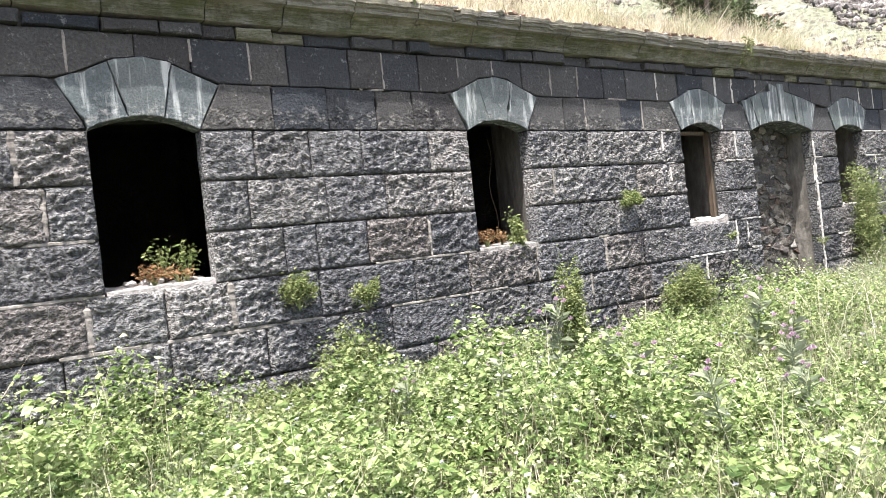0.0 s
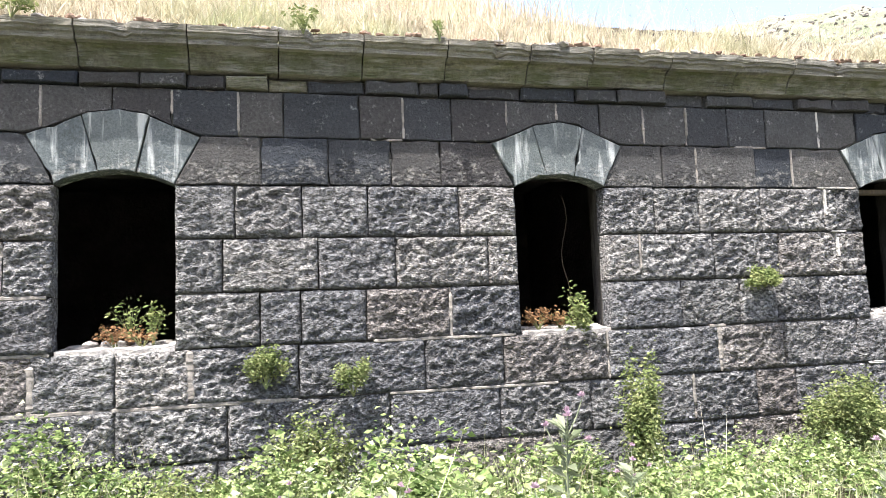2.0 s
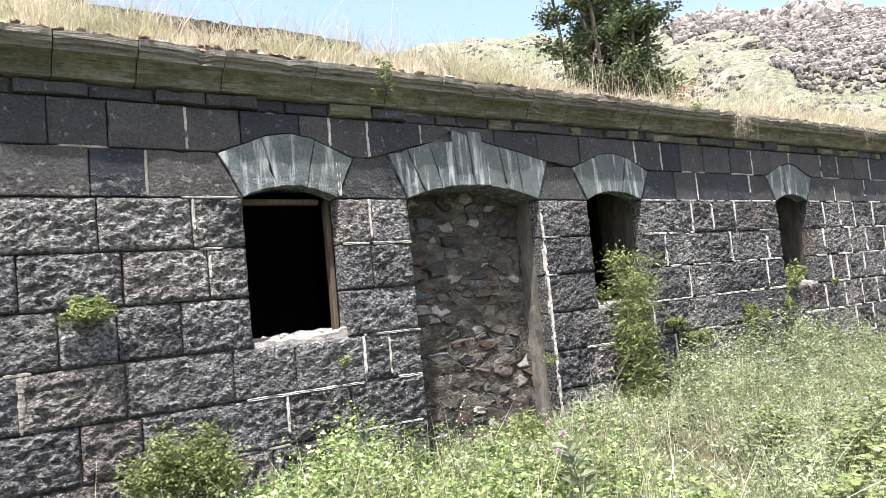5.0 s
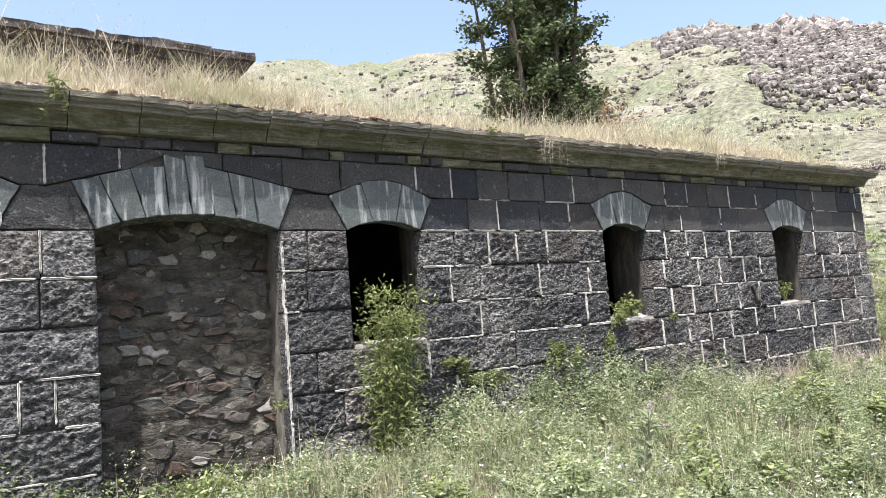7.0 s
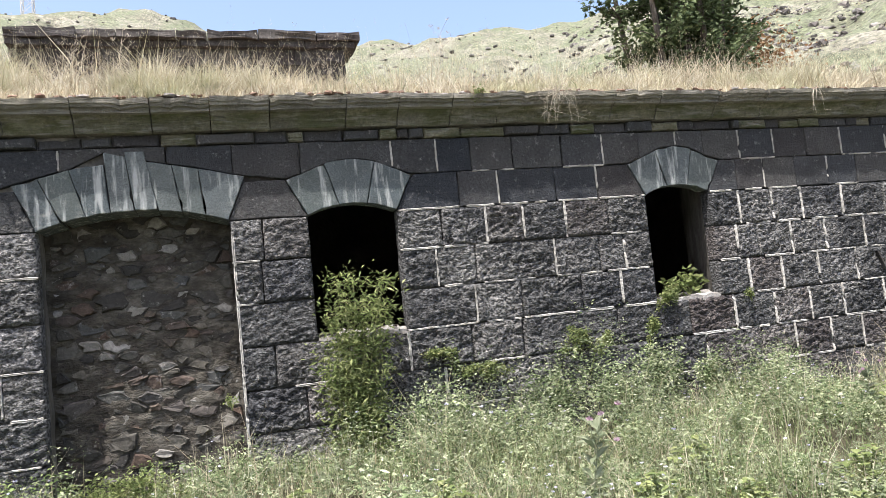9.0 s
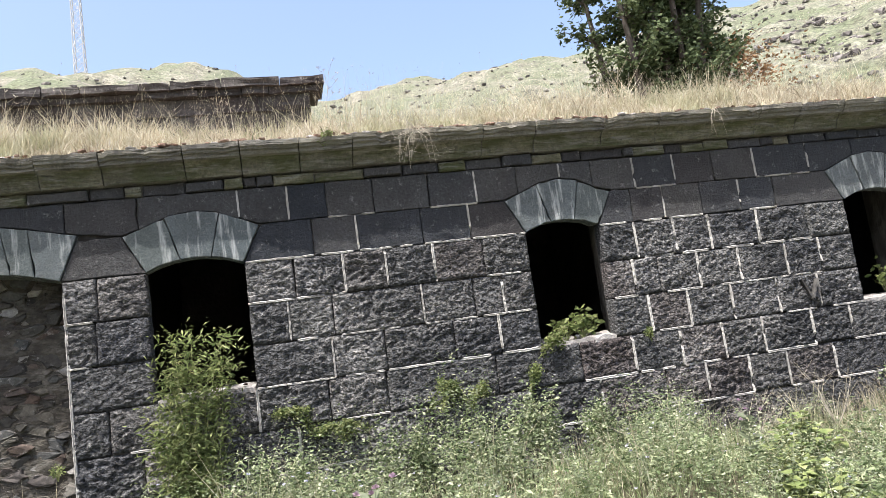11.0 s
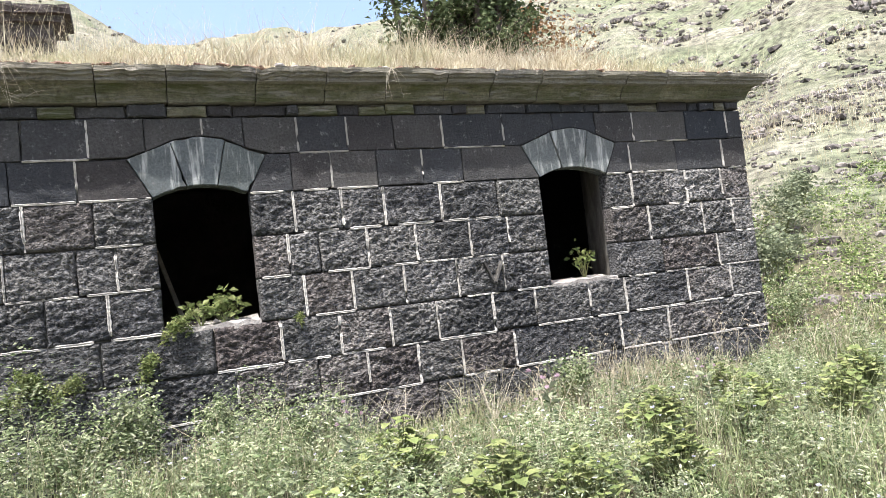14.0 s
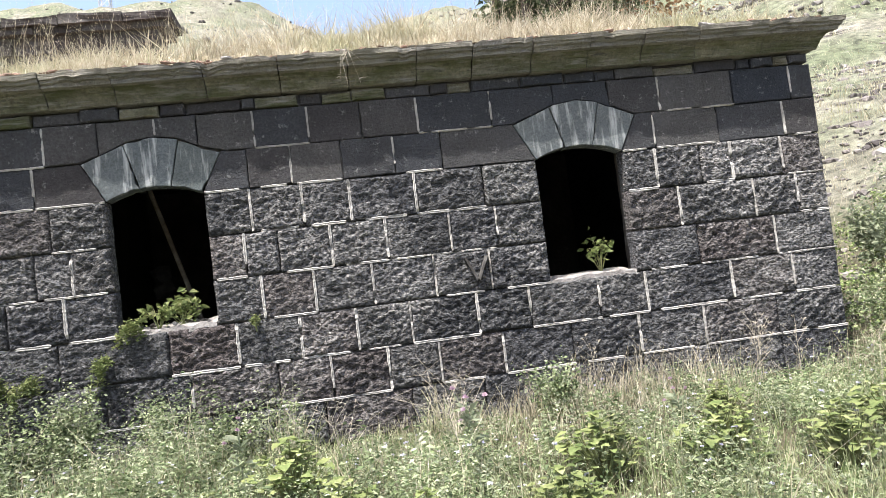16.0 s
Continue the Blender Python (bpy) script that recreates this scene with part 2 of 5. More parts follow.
M_PINK = leafy("thistle_flower", [(0.0, (0.38, 0.24, 0.34)), (1.0, (0.56, 0.43, 0.50))], 0.3)
M_BLUE = leafy("pale_blue_flower", [(0.0, (0.42, 0.42, 0.62)), (1.0, (0.75, 0.74, 0.80))], 0.3)


def terrain_material():
    n = Nodes("hillside_ground", 0.95)
    dry = n.ramp(n.noise(0.35, 8, rough=0.7), [(0.3, (0.085, 0.083, 0.060)), (0.5, (0.155, 0.150, 0.114)), (0.7, (0.24, 0.232, 0.192))])
    c = n.mix(dry, (0.095, 0.118, 0.062), n.ramp(n.noise(0.12, 8, rough=0.7), [(0.43, 0.0), (0.60, 0.7)]))
    c = n.mix(c, (0.19, 0.178, 0.168), n.ramp(n.noise(0.8, 8, rough=0.75), [(0.58, 0.0), (0.66, 0.8)]))
    c = n.mix(c, n.ramp(n.noise(3.0, 9, rough=0.75), [(0.36, 0.22), (0.5, 0.9), (0.64, 1.6)]), 0.95, "MULTIPLY")
    d = n.tree.nodes.new("ShaderNodeVectorMath")
    d.operation = "DISTANCE"
    n.link(n.pos, d.inputs[0])
    d.inputs[1].default_value = (11.0, 3.5, 0.4)
    near = n.tree.nodes.new("ShaderNodeMapRange")
    n.link(d.outputs["Value"], near.inputs["Value"])
    for k, v in (("From Min", 15.0), ("From Max", 11.0), ("To Min", 0.0), ("To Max", 1.0)):
        near.inputs[k].default_value = v
    soil = n.ramp(n.noise(7.0, 6), [(0.3, (0.04, 0.038, 0.022)), (0.7, (0.11, 0.10, 0.06))])
    c = n.mix(c, soil, near.outputs["Result"])
    n.bump(n.noise(2.6, 9, rough=0.75), 0.8, 0.12)
    return n.done(c)


M_GROUND = terrain_material()


# ---- mesh helpers ----
def mesh_object(name, verts, faces, material, parent=None, label="", smooth=False):
    me = bpy.data.meshes.new(name)
    me.from_pydata(verts, [], faces)
    me.materials.append(material)
    if smooth:
        me.shade_smooth()
    me.update()
    ob = new(name, me)
    if parent:
        ob.parent = parent
    if label:
        ob["label"] = label
    return ob


def part(name, bm, material, parent=None, label=""):
    me = bpy.data.meshes.new(name)
    bmesh.ops.recalc_face_normals(bm, faces=bm.faces[:])
    bm.to_mesh(me)
    bm.free()
    me.materials.append(material)
    ob = new(name, me)
    if parent:
        ob.parent = parent
    if label:
        ob["label"] = label
    return ob


def add_box(bm, x0, x1, y0, y1, z0, z1):
    m = Matrix.LocRotScale(((x0 + x1) / 2, (y0 + y1) / 2, (z0 + z1) / 2), None, (x1 - x0, y1 - y0, z1 - z0))
    return bmesh.ops.create_cube(bm, size=1.0, matrix=m)["verts"]


def tubes(lines, sides=5):
    """Verts and faces of tapered tubes; each line is a list of (point, radius)."""
    verts, faces = [], []
    for line in lines:
        base = len(verts)
        for i, (p, r) in enumerate(line):
            a, b = line[max(i - 1, 0)][0], line[min(i + 1, len(line) - 1)][0]
            d = (b - a).normalized()
            u = d.orthogonal().normalized()
            w = d.cross(u)
            for k in range(sides):
                g = 2 * math.pi * k / sides
                verts.append(p + (u * math.cos(g) + w * math.sin(g)) * r)
        for i in range(len(line) - 1):
            for k in range(sides):
                j = (k + 1) % sides
                faces.append((base + i * sides + k, base + i * sides + j, base + (i + 1) * sides + j, base + (i + 1) * sides + k))
    return verts, faces


def leaves(points, ways, lengths, widths, rng, droop=0.15):
    """Verts and faces of folded leaves: arrays of base points, unit ways, lengths and half widths."""
    n = len(points)
    side = np.cross(ways, rng.normal(size=(n, 3)))
    side /= np.linalg.norm(side, axis=1)[:, None] + 1e-9
    up = np.cross(side, ways)
    L, W = lengths[:, None], widths[:, None]
    mid = points + ways * L * 0.5
    v = np.empty((n, 4, 3))
    v[:, 0] = points
    v[:, 1] = mid + side * W + up * W * 0.35
    v[:, 2] = points + ways * L - np.array((0, 0, 1)) * L * droop
    v[:, 3] = mid - side * W + up * W * 0.35
    return v.reshape(-1, 3), np.arange(4 * n).reshape(n, 4)


def blades(points, heights, widths, lean, rng):
    """Verts and faces of grass blades of two bent pieces each."""
    n = len(points)
    a = rng.uniform(0, 2 * math.pi, n)
    out = np.stack((np.cos(a), np.sin(a), np.zeros(n)), 1)
    b = rng.uniform(0, 2 * math.pi, n)
    side = np.stack((np.cos(b), np.sin(b), np.zeros(n)), 1) * widths[:, None]
    k = (np.abs(rng.normal(size=n)) * lean)[:, None] * heights[:, None]
    h = heights[:, None] * np.array((0, 0, 1))
    v = np.empty((n, 5, 3))
    v[:, 0], v[:, 1] = points - side, points + side
    m = points + h * 0.55 + out * k * 0.35
    v[:, 2], v[:, 3] = m + side * 0.7, m - side * 0.7
    v[:, 4] = points + h * 0.95 + out * k
    base = 5 * np.arange(n)[:, None]
    return v.reshape(-1, 3), np.concatenate((base + np.array((0, 1, 2, 3)), ), 1), base + np.array((3, 2, 4))


def stuff(name, verts, faces, material, label, category, extra=None, parent=None):
    f = [tuple(q) for q in faces.tolist()]
    if extra is not None:
        f += [tuple(q) for q in extra.tolist()]
    ob = mesh_object(name, verts.tolist(), f, material, parent)
    if parent is None:
        tagged(ob, label, category, kind="stuff")
    return ob


def smooth_step(a, b, x):
    t = np.clip((x - a) / (b - a), 0, 1)
    return t * t * (3 - 2 * t)


# ---- ground ----
AZ = [-180, -60, -17, -9, -5, -2, 0, 3, 6, 9, 12, 16, 21, 27, 31, 37, 42, 46, 49, 53, 57, 60, 64, 70, 90, 130, 180]
EL = [2, 12, 22.2, 22.9, 22.9, 22.3, 21.6, 20.2, 19.9, 20.2, 20.6, 20.7, 20.9, 20.4, 20.6, 20.6, 20.5, 19.8, 19.5, 19.9, 19.6, 18.6, 17.9, 16.5, 11, 3, 2]
FOOT = [14, 16, 16, 16, 16, 16, 16, 16, 16, 16, 16, 16, 15.5, 14, 12.5, 11, 10, 9.5, 9.5, 9, 9, 9, 9, 9.5, 12, 20, 20]
FAR = 115.0


def ground_z(x, y):
    x, y = np.asarray(x, float), np.asarray(y, float)
    base = 0.08 + 0.30 * smooth_step(1.0, 5.0, y) + 0.05 * np.sin(1.7 * x + 0.6 * y) * smooth_step(0.8, 2.0, y)
    dx, dy = x - 12.0, y
    r, th = np.hypot(dx, dy), np.degrees(np.arctan2(dx, dy))
    el, foot = np.interp(th, AZ, EL) + 0.7, np.interp(th, AZ, FOOT)
    rise = (FAR * np.tan(np.radians(el)) + 1.2) / (FAR - foot)
    q = np.clip(r - foot, 0, None)
    q = q * q / (q + 2.5)
    z = base + rise * np.minimum(q, FAR - foot - 2.4) * smooth_step(3.0, 6.0, np.where(th > 0, np.abs(dx) * 0.5 + y, y))
    z = z + (0.8 * np.sin(x * 0.21 + 1.0) * np.cos(y * 0.17) + 0.5 * np.sin(x * 0.53) * np.sin(y * 0.47)) * smooth_step(14, 40, r)
    return z


def build_ground():
    th = np.concatenate((np.arange(-180, -40, 5.0), np.arange(-40, 100, 0.6), np.arange(100, 180.1, 5.0)))
    rr = np.concatenate(([0.0], np.geomspace(1.0, 30, 46), np.geomspace(31, 150, 60), np.geomspace(170, 2500, 10)))
    T, Q = np.meshgrid(np.radians(th), rr)
    X, Y = 12 + Q * np.sin(T), Q * np.cos(T)
    Z = ground_z(X, Y)
    jag = np.array([noise.noise(Vector((a * 0.35, b * 0.35, 0))) for a, b in zip(X.ravel(), Y.ravel())]).reshape(X.shape)
    Z = Z + jag * 0.9 * smooth_step(18, 50, Q)
    n = len(th)
    v = np.stack((X, Y, Z), -1).reshape(-1, 3)
    i = np.arange(len(rr) - 1)[:, None] * n + np.arange(n - 1)[None, :]
    f = np.stack((i, i + n, i + n + 1, i + 1), -1).reshape(-1, 4)
    ob = mesh_object("ground", v.tolist(), [tuple(q) for q in f.tolist()], M_GROUND, smooth=True)
    return tagged(ob, "uneven grassy ground rising to a dry stony hillside", "ground", kind="structure")


build_ground()

# ---- the stone front ----
FACE = 5.5
LEFT, END = -3.0, 20.05
OPENINGS = [(1.25, 1.95), (4.25, 4.94), (7.22, 7.95), (8.58, 9.99), (10.63, 11.40), (13.91, 14.64), (17.38, 18.15)]
DOOR = 3
SILL, SPRING, TOP1, TOP2 = 1.45, 2.50, 2.82, 3.13


def rise_of(k):
    return 0.12 if k == DOOR else 0.085


def flare_of(k):
    return (0.15, 2.86) if k == DOOR else (0.16, 2.81)


def arch_outline(k):
    """The outer line of an arch's stones, from left to right."""
    a, b = OPENINGS[k]
    f, z = flare_of(k)
    c, w = (a + b) / 2, b - a
    if k == DOOR:
        return [(a - f, z), (a + 0.25, 2.97), (a + 0.50, 3.00), (a + 0.50, 3.10), (a + 0.80, 3.10), (a + 0.80, 3.02), (b - 0.3, 2.96), (b + f, z)]
    q = w / 0.7
    return [(a - f, z), (c - 0.30 * q, 2.895), (c - 0.16 * q, 2.955), (c + 0.02 * q, 2.982), (c + 0.18 * q, 2.955), (c + 0.32 * q, 2.892), (b + f, z)]


front = tagged(new("wall_front"), "long fort wall of dark rock-faced basalt blocks", "wall", kind="structure")


def build_core():
    y0, y1, mid = FACE + 0.05, 6.35, 5.64
    bm = bmesh.new()
    xs = [LEFT] + [v for a, b in OPENINGS for v in (a - 0.012, b + 0.012)] + [END - 0.03]
    for i in range(0, len(xs), 2):
        add_box(bm, xs[i], xs[i + 1], y0, mid, -0.4, 2.70)
    for k, (a, b) in enumerate(OPENINGS):
        if k != DOOR:
            add_box(bm, a - 0.012, b + 0.012, y0, mid, -0.4, SILL - 0.03)
            add_box(bm, a - 0.25, b + 0.25, mid + 0.002, y1 - 0.05, -0.4, SILL - 0.03)
    add_box(bm, LEFT, END - 0.03, y0, y1, 2.705, 3.235)
    part("masonry_core", bm, M_JOINT, front)
    # piers behind the facing, splayed so that each window widens inwards
    splay = [0.0] + [v for k in range(len(OPENINGS)) for v in ((0.04, 0.04) if k == DOOR else (0.27, 0.27))] + [0.0]
    for i in range(0, len(xs), 2):
        a, b = xs[i], xs[i + 1]
        verts, faces = [], []
        nz, ny = 40, 10
        for side, x, g in ((-1, a, splay[i]), (1, b, -splay[i + 1])):
            base = len(verts)
            for r in range(nz + 1):
                for c in range(ny + 1):
                    t = c / ny
                    z = -0.4 + 3.1 * r / nz
                    e = noise.noise(Vector((x * 3, t * 5, z * 6))) + 0.6 * noise.noise(Vector((x * 3, t * 13, z * 17)))
                    verts.append((x + g * t + 0.014 * e * (0 < c), mid + 0.003 + (y1 - mid) * t, z))
            for r in range(nz):
                for c in range(ny):
                    k = base + r * (ny + 1) + c
                    q = (k, k + 1, k + ny + 2, k + ny + 1)
                    faces.append(q if side > 0 else q[::-1])
        n = (nz + 1) * (ny + 1)
        for r in range(nz):
            f, h = r * (ny + 1), r * (ny + 1) + ny
            faces.append((f, n + f, n + f + ny + 1, f + ny + 1))
            faces.append((h, h + ny + 1, n + h + ny + 1, n + h))
        top = nz * (ny + 1)
        faces.append(tuple(top + c for c in range(ny + 1)) + tuple(n + top + c for c in range(ny, -1, -1)))
        mesh_object("window_pier", verts, faces, M_REVEAL, front, "plastered splayed reveal")


build_core()


def outline_block(name, pts, material, parent, depth=0.13, chamfer=0.006, y=FACE):
    """A dressed stone with a chamfered face, from its outline in the wall's plane (anticlockwise)."""
    c = Vector((sum(p[0] for p in pts) / len(pts), sum(p[1] for p in pts) / len(pts)))
    off = R.uniform(-0.008, 0.006)
    worn = []
    for a, b in zip(pts, list(pts[1:]) + [pts[0]]):
        a, b = Vector(a), Vector(b)
        steps = max(1, int((b - a).length / 0.055))
        for i in range(steps):
            q = a.lerp(b, i / steps)
            d = c - q
            bite = R.uniform(0, 0.005) + (R.uniform(0, 0.016) if R.random() < 0.10 else 0)
            worn.append(q + d * min(0.3, bite / max(d.length, 0.03)))
    pts = worn
    n = len(pts)
    verts, faces = [], []
    for inset, yy in ((1.0, y + depth), (1.0, y + chamfer + off), (0.0, y + off)):
        for p in pts:
            q = Vector(p)
            d = (c - q)
            q = q + d * min(1.0, (0.001 if inset else 0.001 + chamfer) * 1.25 / max(d.length, 0.05))
            verts.append((q.x - c.x, yy - y, q.y - c.y))
    for ring in (0, 1):
        for i in range(n):
            j = (i + 1) % n
            faces.append((ring * n + i, ring * n + j, (ring + 1) * n + j, (ring + 1) * n + i))
    faces.append(tuple(2 * n + i for i in range(n)))
    ob = mesh_object(name, verts, faces, material, parent)
    ob.location = (c.x, y, c.y)
    return ob


def rough_block(x0, x1, z0, z1, parent, bulge=0.018):
    """A rock-faced stone: straight margins and a broken, bulging face."""
    g = 0.005
    x0, x1, z0, z1 = x0 + g, x1 - g, z0 + g, z1 - g
    w, h = x1 - x0, z1 - z0
    nx, nz = max(6, round(w / 0.0135)), max(6, round(h / 0.0135))
    cx, cz = (x0 + x1) / 2, (z0 + z1) / 2
    seed = R.uniform(0, 900)
    push = R.uniform(0.6, 1.35) * bulge
    tone = R.uniform(0.5, 1.15)
    verts, faces = [], []
    for j in range(nz + 1):
        for i in range(nx + 1):
            u, v = i / nx, j / nz
            e = min(u * w, (1 - u) * w, v * h, (1 - v) * h)
            px, pz = -w / 2 + u * w, -h / 2 + v * h
            edge = min(1.0, e / 0.020)
            a = noise.noise(Vector((px * 8 + seed, pz * 9, seed)))
            b = noise.noise(Vector((px * 21 + seed, pz * 27, 3 + seed)))
            c = 1 - 2.4 * abs(noise.noise(Vector((px * 14 + seed + 2 * a, pz * 21 + a, 9 + seed))))
            d = noise.noise(Vector((px * 30 + seed + b, pz * 37, 15 + seed)))
            y = 0.008 - edge * (push * (0.5 + 0.8 * a) + tone * (0.014 * b + 0.016 * c + 0.020 * min(d, 0.25)))
            if e < 1e-6:
                px += 0.006 * a if 0 < j < nz else 0
                pz += 0.007 * noise.noise(Vector((px * 7, seed, 1)))
                y = 0.012 + 0.008 * b
            verts.append((px, y, pz))
    n = nx + 1
    for j in range(nz):
        for i in range(nx):
            faces.append((j * n + i, j * n + i + 1, (j + 1) * n + i + 1, (j + 1) * n + i))
    rim = [i for i in range(n)] + [j * n + nx for j in range(1, nz + 1)] + [nz * n + i for i in range(nx - 1, -1, -1)] + [j * n for j in range(nz - 1, 0, -1)]
    base = len(verts)
    for k in rim:
        verts.append((verts[k][0], 0.14, verts[k][2]))
    for k in range(len(rim)):
        m = (k + 1) % len(rim)
        faces.append((rim[m], rim[k], base + k, base + m))
    dark = (cx - 8.0) / 3.0 + R.uniform(-1, 1) > 0
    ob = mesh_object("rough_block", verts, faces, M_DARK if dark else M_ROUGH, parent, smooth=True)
    ob.location = (cx, FACE, cz)
    return ob


COURSES = {
    2.15: [0.83, 2.32, 2.75, 3.19, 3.83, 5.35, 5.73, 6.28, 6.86, 8.22, 10.25, 11.8, 12.22, 12.59, 13.02, 13.48, 14.99, 15.4, 15.78, 16.32, 16.9, 18.45, 18.87, 19.16, 19.65],
    1.80: [0.97, 2.24, 2.85, 3.37, 4.03, 5.21, 5.83, 6.41, 6.95, 8.21, 10.22, 11.72, 12.09, 12.87, 13.34, 13.61, 14.91, 15.17, 15.59, 16.04, 16.57, 16.97, 18.62, 19.33, 19.75],
    1.45: [0.61, 2.47, 2.73, 3.16, 3.74, 5.53, 6.03, 6.36, 6.75, 12.05, 12.5, 13.11, 13.53, 15.01, 15.42, 15.89, 16.4, 16.87, 18.75, 19.48],
    1.10: [0.5, 1.13, 1.6, 2.04, 2.71, 3.55, 4.11, 4.9, 5.82, 6.39, 7.07, 7.52, 8.07, 8.29, 10.27, 10.9, 11.4, 11.98, 12.47, 13.45, 14.26, 14.78, 15.27, 15.72, 16.16, 16.72, 17.17, 17.78, 18.21, 19.01, 19.6],
    0.75: [0.97, 1.6, 2.26, 3.3, 4.07, 4.75, 5.58, 6.12, 6.47, 7.43, 7.93, 10.5, 11.1, 11.7, 12.27, 12.84, 13.76, 14.4, 15.06, 15.48, 15.94, 16.36, 16.9, 17.5, 18.1, 18.7, 19.4],
    0.40: [0.7, 1.4, 2.2, 3.0, 3.7, 4.5, 5.2, 5.9, 6.6, 7.3, 8.0, 10.7, 11.4, 12.1, 12.7, 13.4, 14.1, 14.7, 15.4, 16.1, 16.7, 17.4, 18.1, 18.8, 19.4],
}
DRESSED_1 = [0.59, 2.49, 2.93, 3.36, 3.71, 5.44, 5.73, 6.25, 6.59, 11.99, 12.37, 12.95, 13.39, 15.0, 15.34, 15.75, 16.18, 16.58, 18.47, 19.08, 19.72]
DRESSED_2 = [0.38, 0.79, 1.17, 1.58, 1.94, 2.35, 2.64, 3.15, 3.45, 3.8, 4.21, 4.6, 4.94, 5.3, 5.67, 6.03, 6.37, 6.86, 7.24, 7.69, 7.93, 8.26, 8.76, 9.54, 10.05, 10.6, 11.4, 11.81, 12.14, 12.55, 13.05, 13.49, 13.89, 14.32, 14.64, 15.08, 15.51, 15.94, 16.41, 17.04, 17.6, 18.1, 18.56, 19.26, 19.83]
MORTAR = []  # raised pointing: x0, x1, z0, z1


def point_joint(x0, x1, z0, z1, chance):
    if R.random() < chance:
        if x1 - x0 > z1 - z0:
            w = x1 - x0
            MORTAR.append((x0 + w * R.uniform(0, 0.25) * (R.random() < 0.5), x1 - w * R.uniform(0, 0.3) * (R.random() < 0.4), z0, z1))
        else:
            h = z1 - z0
            MORTAR.append((x0, x1, z0 + h * R.uniform(0, 0.3) * (R.random() < 0.3), z1))


def left_joints():
    x, out = LEFT, []
    while x < 0.1:
        out.append(x)
        x += R.uniform(0.42, 0.75)
    return out


def build_rough_courses():
    for z, joints in COURSES.items():
        cuts = [(a, b) for k, (a, b) in enumerate(OPENINGS) if k == DOOR or z >= SILL - 0.01]
        edges = sorted(set(left_joints() + joints + [v for c in cuts for v in c] + [END]))
        for a, b in zip(edges, edges[1:]):
            if b - a < 0.03 or any(a >= c - 1e-6 and b <= d + 1e-6 for c, d in cuts):
                continue
            rough_block(a, b, z, z + 0.35, front)
            broad = R.uniform(0.010, 0.019)
            lively = 0.86 if b > 15.3 else 0.54 if b > (7.9 if z > 1.2 else 7.2) else 0.05
            if z > 0.45 and b < END - 0.01 and not any(abs(b - v) < 0.01 for c in cuts for v in c):
                point_joint(b - broad, b + broad, z + 0.005, z + 0.345, lively)
            if z > 0.5:
                point_joint(a, b, z - broad, z + broad, lively * 0.95)


def build_dressed_courses():
    spans = [LEFT] + [v for k in range(len(OPENINGS)) for v in (OPENINGS[k][0], OPENINGS[k][1])] + [END]
    for s in range(0, len(spans), 2):
        a, b = spans[s], spans[s + 1]
        inner = [j for j in left_joints()[1:] + DRESSED_1 if a + 0.2 < j < b - 0.17]
        edges = [a] + inner + [b]
        for i in range(len(edges) - 1):
            p, q = edges[i], edges[i + 1]
            pt, qt = p, q
            top = []
            if i == 0 and s > 0:
                f, z = flare_of(s // 2 - 1)
                pt = p + f * (TOP1 - SPRING) / (z - SPRING)
            if i == len(edges) - 2 and s < len(spans) - 2:
                f, z = flare_of(s // 2)
                qt = q - f * (TOP1 - SPRING) / (z - SPRING)
            outline_block("dressed_block", [(p, SPRING), (q, SPRING), (qt, TOP1), (pt, TOP1)], M_DRESSED, front)
            if q > 11.5:
                point_joint(p + 0.01, q - 0.01, SPRING - 0.013, SPRING + 0.013, 0.6)
            if inner and i < len(edges) - 2:
                point_joint(q - 0.012, q + 0.012, SPRING + 0.01, TOP1 - 0.01, 0.5 if q > 4 else 0.15)
    edges = left_joints() + DRESSED_2 + [END]
    for a, b in zip(edges, edges[1:]):
        low = []
        for k in range(len(OPENINGS)):
            line = arch_outline(k)
            x0, x1 = line[0][0], line[-1][0]
            if b <= x0 or a >= x1:
                continue
            xs = [max(a, x0)] + [x for x, z in line if a < x < b and x0 < x < x1] + [min(b, x1)]
            for x in xs:
                low.append((x, max(TOP1, float(np.interp(x, [p[0] for p in line], [p[1] for p in line])) + 0.004)))
        if not low:
            low = [(a, TOP1), (b, TOP1)]
        else:
            if low[0][0] > a + 1e-4:
                low = [(a, TOP1)] + low
            if low[-1][0] < b - 1e-4:
                low = low + [(b, TOP1)]
        outline_block("dressed_block", low + [(b, TOP2), (a, TOP2)], M_DRESSED, front)
        point_joint(b - 0.012, b + 0.012, max(low[-1][1], TOP1) + 0.01, TOP2 - 0.01, 0.45)
        if b - a > 0.25 and max(p[1] for p in low) < TOP1 + 0.01:
            point_joint(a, b, TOP1 - 0.011, TOP1 + 0.011, 0.4 if b > 11 else 0.12)


